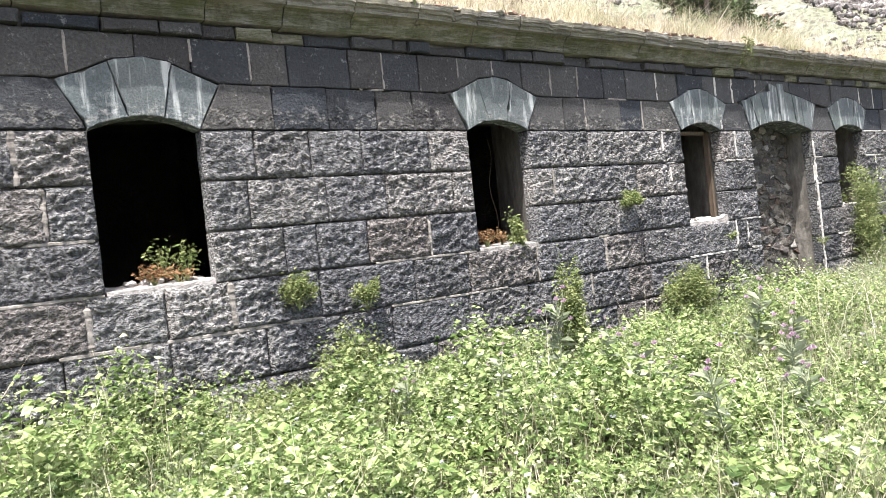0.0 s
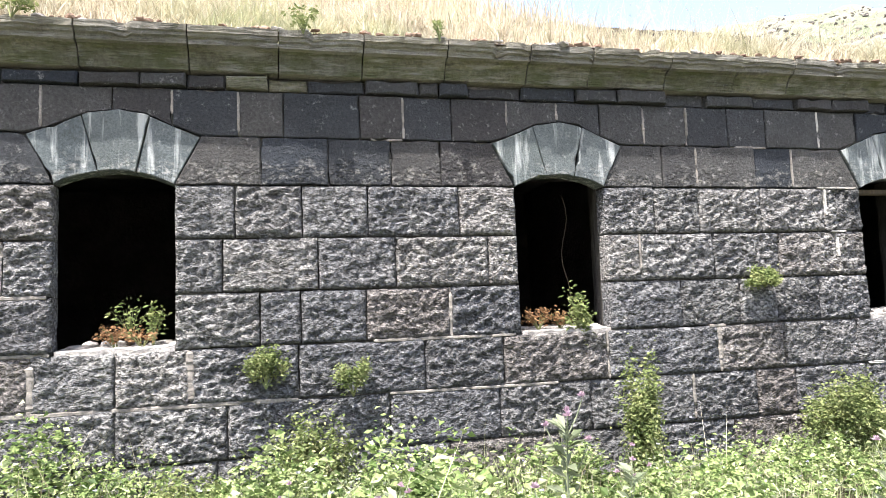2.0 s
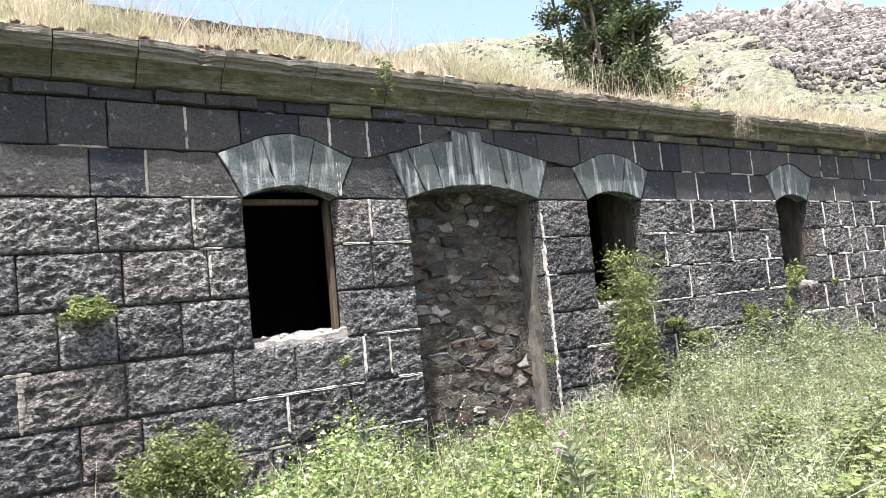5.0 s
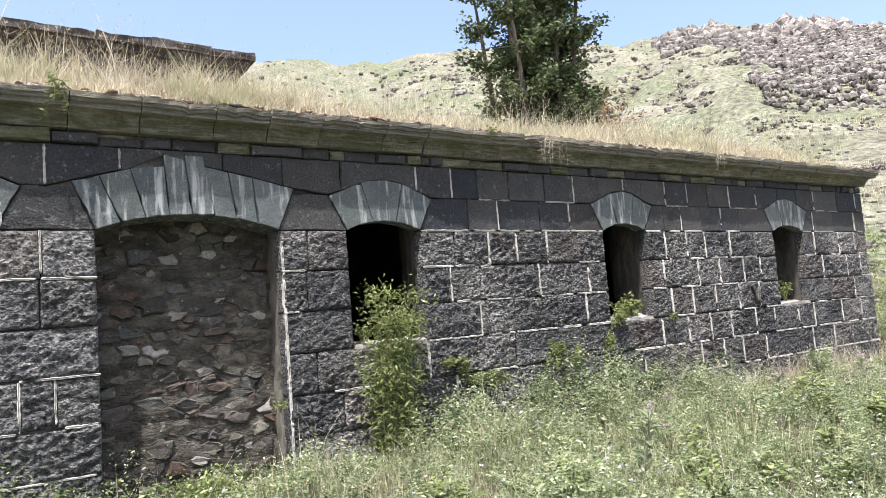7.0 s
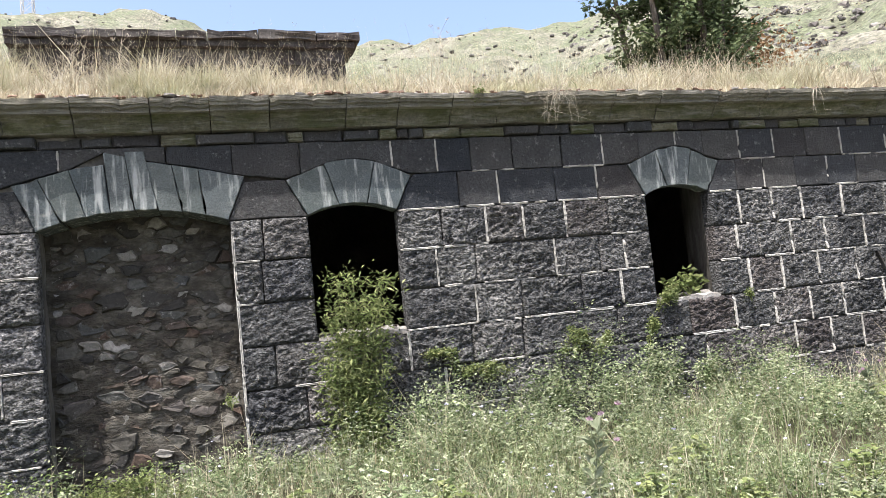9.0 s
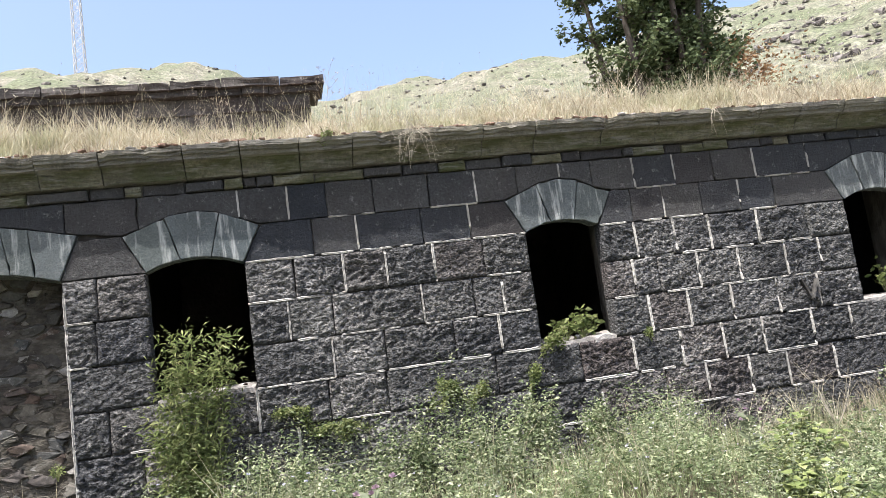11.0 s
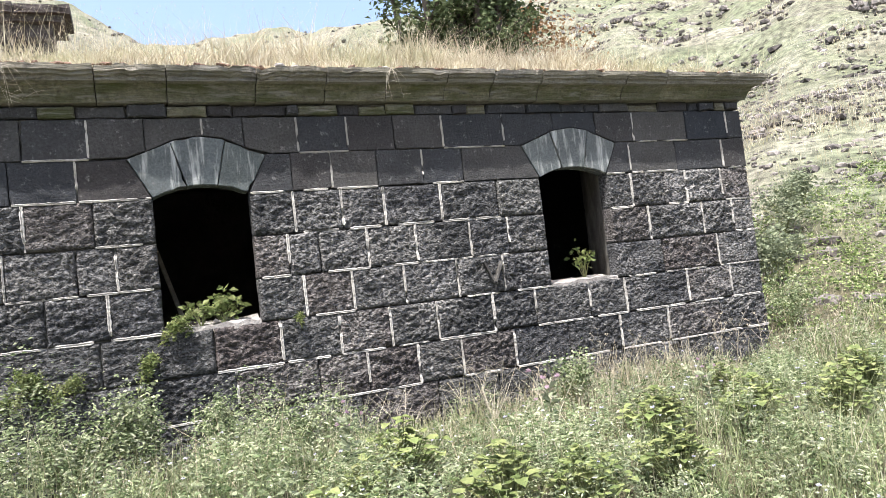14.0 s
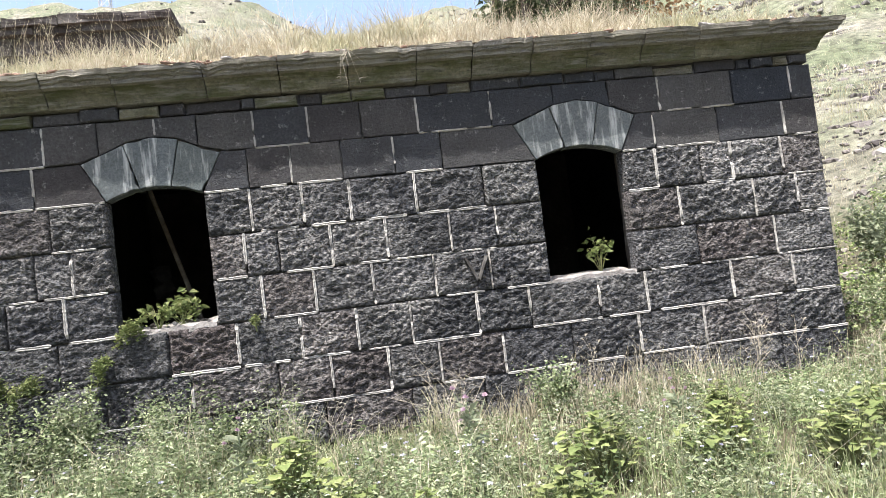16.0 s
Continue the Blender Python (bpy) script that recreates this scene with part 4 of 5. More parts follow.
def build_field():
    rng = np.random.default_rng(5)
    n = 29000
    x, y = rng.uniform(-0.5, 21.5, n), rng.uniform(1.5, 5.42, n)
    keep = ~((x > 15.0) & (y < 2.1)) & ~((x > 16.3) & (y < 2.5) & (rng.random(n) < 0.6))
    x, y = x[keep], y[keep]
    cl = np.sin(3.7 * x + 1.1 * np.sin(2.3 * y)) * np.sin(4.3 * y + 1.3 * np.sin(1.9 * x))
    keep = (cl > rng.uniform(-1.6, 0.6, len(x))) & (field_height(x, y) > rng.uniform(0.05, 0.36, len(x)))
    x, y, cl = x[keep], y[keep], cl[keep]
    wall_side = smooth_step(4.3, 5.2, y) * smooth_step(10.6, 11.4, x) * smooth_step(15.6, 14.4, x)
    h = field_height(x, y) * rng.uniform(0.75, 1.3, len(x)) * (1.0 + 0.15 * cl) * (1 + 0.8 * wall_side)
    p, w, L = weed_leaves(x, y, ground_z(x, y), h, 0.05 + 0.16 * h, 30, (0.024 + 0.042 * rng.random(len(x)) ** 2) * (1 + 0.35 * smooth_step(9.0, 4.0, x)), rng)
    v, f = leaves(p, w, L, L * rng.uniform(0.15, 0.38, len(L)) * (1 - 0.4 * smooth_step(7.5, 9.5, p[:, 0])), rng)
    near = f[p[:, 0] + 0.4 * np.sin(3.0 * p[:, 1]) < 8.6]
    far = f[p[:, 0] + 0.4 * np.sin(3.0 * p[:, 1]) >= 8.6]
    stuff("weeds", v[near].reshape(-1, 3), np.arange(near.size).reshape(-1, 4), M_WEED, "dense green leafy weeds growing before the wall", "weeds")
    stuff("dry_weeds", v[far].reshape(-1, 3), np.arange(far.size).reshape(-1, 4), M_HERB, "grey-green fine-leaved weeds growing before the wall", "weeds")
    n = 100000
    x, y = rng.uniform(-1.0, 22.0, n), rng.uniform(1.1, 5.44, n)
    keep = (np.sin(1.3 * x + 0.7) * np.sin(1.9 * y + 0.31 * x) > rng.uniform(-1.0, 0.75, n)) & ~((x > 15.2) & (y < 1.9))
    x, y = x[keep], y[keep]
    h = (0.10 + 0.6 * field_height(x, y)) * rng.uniform(0.5, 1.5, len(x))
    v, q, t = blades(np.stack((x, y, ground_z(x, y) - 0.02), 1), h, rng.uniform(0.0018, 0.0042, len(x)), 0.45, rng)
    stuff("meadow_grass", v, q, M_GRASS, "long green and yellowing meadow grass", "grass", t)
    n = 1500
    x, y = rng.uniform(0.5, 21.0, n), rng.uniform(1.9, 5.2, n)
    h = field_height(x, y) * rng.uniform(0.7, 1.5, n)
    p, w, L = weed_leaves(x, y, ground_z(x, y), h, 0.03 + 0.12 * h, 22, np.full(n, 0.045), rng)
    v, f = leaves(p, w, L, L * 0.16, rng)
    stuff("silver_weeds", v, f, M_SILVER, "pale silvery narrow-leaved weeds in the meadow", "weeds")
    n = 26000
    x, y = rng.uniform(0.0, 21.5, n), rng.uniform(1.9, 5.4, n)
    dry = np.sin(0.8 * x + 2.2) * np.sin(1.6 * y + 0.4 * x) + 0.9 * smooth_step(16.2, 17.5, x) * smooth_step(4.0, 4.8, y)
    keep = (dry > rng.uniform(-0.7, 1.2, n)) & ~((x > 15.2) & (y < 2.2))
    x = np.concatenate((x[keep], rng.uniform(15.6, 18.8, 1100)))
    y = np.concatenate((y[keep], 5.36 - rng.gamma(1.5, 0.16, 1100)))
    v, q, t = blades(np.stack((x, y, ground_z(x, y) - 0.02), 1), (0.06 + 0.08 * smooth_step(4.7, 5.2, y) * smooth_step(15.4, 16.4, x) + field_height(x, y)) * rng.uniform(0.6, 1.6, len(x)), rng.uniform(0.0016, 0.0036, len(x)), 0.45, rng)
    stuff("dry_meadow_grass", v, q, M_STRAW, "dry straw stalks among the meadow grass", "dry grass", t)
    n = 52000
    x, y = rng.uniform(20.2, 34.0, n), rng.uniform(1.5, 20.0, n)
    keep = (rng.random(n) < 1.0 / (1 + 0.10 * (np.hypot(x - 20, y - 3)) ** 1.7)) & (y > 2.2 + 0.1 * (x - 20))
    x, y = x[keep], y[keep]
    v, q, t = blades(np.stack((x, y, ground_z(x, y) - 0.02), 1), rng.uniform(0.08, 0.26, len(x)), rng.uniform(0.003, 0.007, len(x)), 0.5, rng)
    stuff("slope_grass", v, q, M_STRAW, "sparse dry grass on the slope beyond the wall", "dry grass", t)
    n = 1500
    x, y = rng.uniform(20.3, 27.0, n), rng.uniform(2.6, 9.0, n)
    h = rng.uniform(0.1, 0.4, n) * (1 - 0.5 * smooth_step(5, 9, y))
    p, w, L = weed_leaves(x, y, ground_z(x, y), h, 0.08 + 0.3 * h, 16, np.full(n, 0.06), rng)
    v, f = leaves(p, w, L, L * 0.3, rng)
    stuff("slope_weeds", v, f, M_WEED, "green weeds on the slope beyond the wall", "weeds")
    n = 900
    x, y = rng.uniform(0.5, 20.5, n), rng.uniform(2.1, 5.2, n)
    z = ground_z(x, y) + field_height(x, y) * rng.uniform(0.75, 1.3, n)
    c = np.repeat(np.stack((x, y, z), 1), 6, 0)
    w = unit_ways(len(c), rng, 0.0, 0.7)
    L = np.repeat(rng.uniform(0.008, 0.02, n), 6)
    v, f = leaves(c, w, L, L * 0.4, rng, 0.0)
    stuff("small_flowers", v, f, M_BLUE, "tiny pale blue and white meadow flowers", "flowers")


def build_roof_grass():
    rng = np.random.default_rng(9)
    n = 130000
    x, y = rng.uniform(LEFT, 20.1, n), 5.34 + rng.gamma(1.2, 0.6, n)
    keep = (y < 12) & (np.sin(3.1 * x) * np.sin(1.3 * x + 2.0 * y) > rng.uniform(-1.6, 0.8, n))
    x, y = x[keep], y[keep]
    tuft = np.sin(7.3 * x + 2.1 * np.sin(5.1 * y)) * np.sin(6.1 * y + 1.7 * np.sin(4.3 * x))
    h = (0.11 + 0.20 * smooth_step(5.35, 6.0, y)) * rng.uniform(0.4, 1.3, len(x)) * (0.8 + 0.3 * np.sin(0.8 * x + 1)) * (1 + 0.55 * tuft)
    v, q, t = blades(np.stack((x, y, roof_z(x, y) - 0.02), 1), h, 0.002 + 0.006 * rng.random(len(x)) ** 2, 0.75, rng)
    stuff("roof_grass", v, q, M_STRAW, "dry straw-coloured grass on the earth roof", "dry grass", t)
    n = 2600
    x, y = rng.uniform(LEFT, 19.8, n), 5.5 + rng.gamma(1.4, 1.0, n)
    keep = y < 11
    x, y = x[keep], y[keep]
    v, q, t = blades(np.stack((x, y, roof_z(x, y) - 0.02), 1), rng.uniform(0.3, 0.75, len(x)), rng.uniform(0.0012, 0.0026, len(x)), 0.35, rng)
    stuff("tall_stalks", v, q, M_STRAW, "tall thin dry stalks standing above the roof grass", "dry grass", t)
    tips = v.reshape(-1, 5, 3)[:, 4]
    c = np.repeat(tips, 5, 0) + rng.normal(size=(5 * len(tips), 3)) * np.array((0.004, 0.004, 0.03))
    L = rng.uniform(0.008, 0.02, len(c))
    v, f = leaves(c, unit_ways(len(c), rng, 0.2, 1.3), L, L * 0.14, rng, 0.0)
    stuff("seed_heads", v, f, M_STRAW, "pale feathery seed heads on the tall stalks", "dry grass")
    n = 9000
    x, y = rng.uniform(LEFT, 19.8, n), 5.5 + rng.gamma(1.6, 0.9, n)
    keep = (y < 11) & (np.sin(1.9 * x + 0.5 * y) * np.sin(2.3 * y + 0.8 * x) > rng.uniform(-0.3, 0.9, n))
    x, y = x[keep], y[keep]
    v, q, t = blades(np.stack((x, y, roof_z(x, y) - 0.02), 1), rng.uniform(0.08, 0.28, len(x)), rng.uniform(0.002, 0.004, len(x)), 0.6, rng)
    stuff("green_tufts", v, q, M_GRASS, "green grass tufts among the dry roof grass", "grass", t)
    n = 26000
    x, y = rng.uniform(LEFT, 19.6, n), rng.uniform(8.0, 14.9, n)
    z = roof_z(x, y)
    v, q, t = blades(np.stack((x, y, z - 0.02), 1), rng.uniform(0.25, 0.6, n), rng.uniform(0.005, 0.009, n), 0.5, rng)
    stuff("rear_grass", v, q, M_STRAW, "dry grass on the slope behind the roof edge", "dry grass", t)
    bm = bmesh.new()
    for i in range(330):
        xx, s = R.uniform(LEFT, 20.2), R.uniform(0.010, 0.036)
        yy = R.uniform(5.29, 5.5)
        lump(bm, (xx, yy, 3.478 + s * 0.5), s * 1.7, s, s * 0.6, R)
    clods = bmesh.new()
    for i in range(700):
        xx, s = R.uniform(LEFT, 20.1), R.uniform(0.008, 0.032)
        yy = R.uniform(5.31, 5.46)
        lump(clods, (xx, yy, 3.492 + s * 0.4), s * 1.5, s, s * 0.7, R, 0.4)
    tagged(part("earth_clods", clods, M_EARTH), "reddish crumbling earth clods along the roof edge", "earth", kind="stuff")
    # flakes take the pale sill colour to paint a sunlit rim on the cornice
    tagged(part("edge_rubble", bm, M_SILL), "broken stone flakes along the cornice edge, paled as a sunlit rim", "rubble", kind="stuff")


def bush(name, label, category, x, y, z, rx, rz, n, length, material, rng, hang=0.0, stems=9, group="", ry=None):
    """A bush or wall plant: forked stems from its root and leaves along them."""
    ry = rx * 0.7 if ry is None else ry
    thing = tagged(new(name), label, category, group)
    thing.location = (x, y, z)
    lines, tips = [], []
    for i in range(stems):
        a, e = rng.uniform(0, 2 * math.pi), rng.uniform(0.25, 1.0)
        tip = Vector((math.cos(a) * rx * e, math.sin(a) * ry * e, rz * rng.uniform(0.55, 1.0) * (1.0 - 0.35 * e)))
        tip.z -= hang * rng.uniform(0.2, 1.2) * e
        mid = Vector((tip.x * 0.4, tip.y * 0.4 - (0.04 if hang else 0), max(tip.z, rz * 0.3) * 0.6))
        r = 0.0035 + 0.006 * rx
        lines.append([(Vector((0, 0, -0.02)), r), (mid, r * 0.7), (tip, r * 0.25)])
        tips.append((mid, tip))
    v, f = tubes(lines, 4)
    mesh_object("stem", v, f, M_STEM, thing)
    k = rng.integers(0, stems, n)
    t = rng.uniform(0.0, 1.05, n)[:, None]
    A = np.array([tuple(m) for m, q in tips])[k]
    B = np.array([tuple(q) for m, q in tips])[k]
    p = A * (1 - t) + B * t + rng.normal(size=(n, 3)) * np.array((rx, ry, rz)) * 0.115
    L = length * rng.uniform(0.55, 1.25, n)
    v, f = leaves(p, unit_ways(n, rng, -0.5, 0.9), L, L * 0.27, rng)
    mesh_object("leaves", v.tolist(), [tuple(q) for q in f.tolist()], material, thing)
    return thing


def build_wall_plants():
    rng = np.random.default_rng(21)
    wall = "leafy yellow-green plant rooted in a wall joint"
    g = "plants on the wall"
    for x, z, r, h, n, hang in ((2.50, 1.20, 0.17, 0.26, 520, 0.0), (3.05, 1.12, 0.15, 0.26, 360, 0.05), (6.20, 1.74, 0.20, 0.16, 800, 0.12), (14.94, 1.38, 0.07, 0.13, 60, 0.0), (7.86, 1.24, 0.05, 0.09, 40, 0.0), (9.9, 1.0, 0.06, 0.12, 40, 0.0), (11.62, 1.22, 0.24, 0.12, 420, 0.30), (12.02, 1.06, 0.26, 0.12, 420, 0.34), (12.95, 1.22, 0.20, 0.16, 420, 0.36), (13.22, 1.16, 0.16, 0.16, 260, 0.34), (13.78, 1.22, 0.14, 0.20, 240, 0.42)):
        bush("wall_plant", wall, "wall plant", x, 5.44, z, r, h, int(n * 3.0), 0.026, M_BUSH, rng, hang, 9, g, 0.10)
    low = "bushy yellow-green shrub at the foot of the wall"
    for x, y, r, h, n in ((2.77, 5.22, 0.28, 0.62, 1300), (5.02, 5.25, 0.24, 0.98, 1500), (6.62, 5.15, 0.42, 0.66, 3200), (2.1, 5.0, 0.35, 0.45, 500), (11.5, 5.2, 0.34, 0.72, 900), (12.55, 5.25, 0.36, 0.8, 1000), (13.2, 5.1, 0.45, 0.60, 900), (11.9, 5.0, 0.40, 0.55, 700), (17.1, 4.9, 0.3, 0.55, 500), (20.6, 5.7, 0.5, 0.75, 900), (9.2, 5.15, 0.5, 0.35, 700), (13.65, 5.15, 0.34, 0.8, 900), (14.2, 5.2, 0.3, 0.62, 700), (14.75, 5.1, 0.34, 0.5, 600)):
        bush("shrub", low, "shrub", x, y, float(ground_z(x, y)), r, h, int(n * 2.8), 0.032, M_BUSH if x < 11 else M_HERB, rng, 0.0, 14, "shrubs at the wall", r * 0.6)
    sill = "green weeds sprouting from the window sill"
    for x, y, r, h, n, leaf, hang in ((1.80, 5.66, 0.12, 0.30, 170, 0.034, 0.0), (1.66, 5.70, 0.14, 0.34, 130, 0.030, 0.0), (4.70, 5.56, 0.17, 0.36, 420, 0.042, 0.30), (14.02, 5.50, 0.19, 0.22, 620, 0.034, 0.45), (14.36, 5.62, 0.22, 0.30, 130, 0.075, 0.0), (14.18, 5.60, 0.14, 0.22, 90, 0.06, 0.0), (17.92, 5.75, 0.15, 0.42, 70, 0.075, 0.0), (10.75, 5.58, 0.1, 0.2, 120, 0.036, 0.0)):
        bush("sill_plant", sill, "wall plant", x, y, SILL + 0.03, r, h, n, leaf, M_BUSH, rng, hang, 10, "plants on the sills", 0.10)
    for x, y, r, h, n in ((4.42, 5.62, 0.15, 0.17, 260), (4.58, 5.60, 0.12, 0.15, 160), (1.58, 5.64, 0.16, 0.16, 220), (1.74, 5.62, 0.14, 0.13, 160)):
        bush("dry_sill_plant", "withered rust-brown weeds on the window sill", "wall plant", x, y, SILL + 0.03, r, h, n, 0.03, M_RUST, rng, 0.0, 12, "withered plants on the sills", 0.10)
    top = "green tuft growing over the cornice edge"
    for x, r, h, n, hang in ((8.32, 0.10, 0.14, 130, 0.32), (2.77, 0.12, 0.20, 150, 0.0), (1.07, 0.16, 0.20, 170, 0.0), (3.68, 0.07, 0.16, 60, 0.0), (12.2, 0.1, 0.12, 60, 0.2)):
        bush("cornice_plant", top, "wall plant", x, 5.27, 3.47, r, h, n, 0.035, M_BUSH, rng, hang, 8, "plants on the cornice", 0.08)
    # tall climber beside the window
    thing = tagged(new("climber"), "tall straggly climbing plant reaching into the window", "climber")
    thing.location = (10.85, 5.25, float(ground_z(10.85, 5.25)))
    pts = []
    for i in range(16):
        h, dx = rng.uniform(0.7, 1.5), rng.normal() * 0.16 + 0.08
        line = []
        for s in range(7):
            t = s / 6
            q = Vector((dx * t + 0.06 * math.sin(3 * t + i) + 0.1 * math.cos(i * 2.1) * (1 - t), 0.12 * math.sin(i + 2 * t) * t + 0.1 * t, h * t))
            line.append((q, 0.009 * (1 - 0.75 * t)))
            pts.append(q)
        v, f = tubes([line], 4)
        mesh_object("stem", v, f, M_STEM, thing)
    base = np.array([tuple(q) for q in pts])
    p = base[rng.integers(0, len(base), 8200)] + rng.normal(size=(8200, 3)) * np.array((0.085, 0.06, 0.06))
    L = rng.uniform(0.03, 0.08, 8200)
    v, f = leaves(p, unit_ways(8200, rng, -0.6, 1.1), L, L * 0.13, rng)
    mesh_object("leaves", v.tolist(), [tuple(q) for q in f.tolist()], M_BUSH, thing)


def twigs(name, label, category, x, y, z, reach, n, rng, hang=0.0, material=M_TWIG, thick=0.005):
    lines = []
    for i in range(n):
        a = rng.uniform(0, 2 * math.pi)
        tip = Vector((math.cos(a) * reach * rng.uniform(0.3, 1), math.sin(a) * 0.5 * reach * rng.uniform(0.2, 1) - (0.06 if hang else 0), reach * rng.uniform(0.4, 1.1) - hang * rng.uniform(0.6, 1.6)))
        mid = tip * 0.5 + Vector((rng.normal() * 0.05, rng.normal() * 0.03 - (0.05 if hang else 0), 0.08 * reach + 0.05 * (hang > 0)))
        lines.append([(Vector((0, 0, 0)), thick), (mid, thick * 0.7), (tip, thick * 0.3)])
        for s in range(3):
            b = mid.lerp(tip, rng.uniform(0, 0.9))
            e = b + Vector((rng.normal(), rng.normal() * 0.5, rng.uniform(-0.2, 1) if not hang else rng.uniform(-1, 0.4))) * reach * 0.22
            lines.append([(b, thick * 0.5), (e, thick * 0.2)])
    v, f = tubes(lines, 4)
    ob = tagged(mesh_object(name, v, f, material), label, category)
    ob.location = (x, y, z)
    return ob


def build_dry_plants():
    rng = np.random.default_rng(33)
    twigs("dead_shrub", "bleached leafless shrub of thin pale twigs", "dead shrub", 16.35, 5.0, 0.38, 0.62, 14, rng, thick=0.003)
    twigs("dead_shrub", "bleached leafless shrub of thin pale twigs", "dead shrub", 15.5, 4.9, 0.38, 0.5, 9, rng, thick=0.003)
    twigs("dry_root", "dry pale root tangle hanging over the cornice", "root", 12.95, 5.24, 3.47, 0.30, 30, rng, 0.36, thick=0.0026)
    twigs("dry_root", "dry pale root tangle hanging over the cornice", "root", 15.89, 5.24, 3.47, 0.14, 7, rng, 0.26, thick=0.003)
    for x, y, r, h in ((21.7, 6.9, 0.5, 1.0), (23.4, 8.0, 0.8, 0.95), (22.4, 7.4, 0.5, 0.6), (24.6, 8.6, 0.6, 0.7)):
        bush("grey_shrub", "grey-green half-dry shrub on the slope", "shrub", x, y, float(ground_z(x, y)), r, h, 1300, 0.07, M_SILVER, rng, 0.0, 16, "shrubs on the slope")
    weed = tagged(new("dry_weed"), "tall dry weed stalk with branching seed heads", "dry weed", "dry weeds on the roof")
    v, f = tubes([[(Vector((0, 0, -0.03)), 0.004), (Vector((0.02, 0, 0.45)), 0.003), (Vector((0.05, 0.01, 0.85)), 0.002)]], 4)
    mesh_object("stalk", v, f, M_TWIG, weed)
    lines = []
    for i in range(9):
        b = Vector((0.02 + 0.03 * i / 9, 0, 0.45 + 0.4 * i / 9))
        a = i * 2.4
        e = b + Vector((math.cos(a) * 0.12, math.sin(a) * 0.12, 0.13))
        lines.append([(b, 0.0018), (e, 0.0012)])
        for s in range(4):
            lines.append([(e, 0.001), (e + Vector((math.cos(a + s) * 0.03, math.sin(a + s) * 0.03, 0.03)), 0.0035)])
    v, f = tubes(lines, 4)
    mesh_object("seed_head", v, f, M_TWIG, weed)
    spots = [(R.uniform(LEFT, 14.0), R.uniform(5.8, 9.0)) for i in range(38)]
    weed.location = (*spots[0], float(roof_z(*spots[0])))
    for x, y in spots[1:]:
        s = R.uniform(0.4, 0.9)
        ob = copy_thing(weed, pose(x, y, float(roof_z(x, y)), R.uniform(-9, 9), R.uniform(-9, 9), R.uniform(0, 360)))
        ob.scale = (s, s, s)
    for i in range(9):
        x, y, s = R.uniform(14.6, 19.0), R.uniform(3.8, 5.0), R.uniform(0.55, 0.8)
        ob = copy_thing(weed, pose(x, y, float(ground_z(x, y)), R.uniform(-9, 9), R.uniform(-9, 9), R.uniform(0, 360)))
        ob.scale = (s, s, s)
        tagged(ob, "tall dry weed stalk standing in the meadow", group="dry weeds in the meadow")


def broad_leaves(points, lengths, rng):
    """Round, cupped, lobed leaves with a folded midrib."""
    verts, faces = [], []
    for p, L in zip(points, lengths):
        a, e = rng.uniform(0, 2 * math.pi), rng.uniform(-0.2, 0.5)
        d = Vector((math.cos(a) * math.cos(e), math.sin(a) * math.cos(e), math.sin(e)))
        side = d.cross(Vector((0, 0, 1))).normalized()
        up = side.cross(d)
        base = len(verts)
        c = Vector(tuple(p))
        for i in range(7):
            verts.append(c + d * L * i / 6 - up * L * 0.25 * (i / 6) ** 2)
        for sgn in (-1, 1):
            for i in range(7):
                t = i / 6
                w = 0.5 * L * math.sin(math.pi * min(1, 0.12 + 0.88 * t) ** 0.75) * (1 + 0.16 * math.cos(i * 2.9)) if i < 6 else 0.0
                verts.append(c + d * L * (t * 1.02 - 0.06) + side * sgn * w + up * (0.22 * w - L * 0.25 * t * t + 0.02 * L * rng.normal()))
        for k in (7, 14):
            for i in range(6):
                q = (base + i, base + i + 1, base + k + i + 1, base + k + i)
                faces.append(q if k == 14 else q[::-1])
    return verts, faces


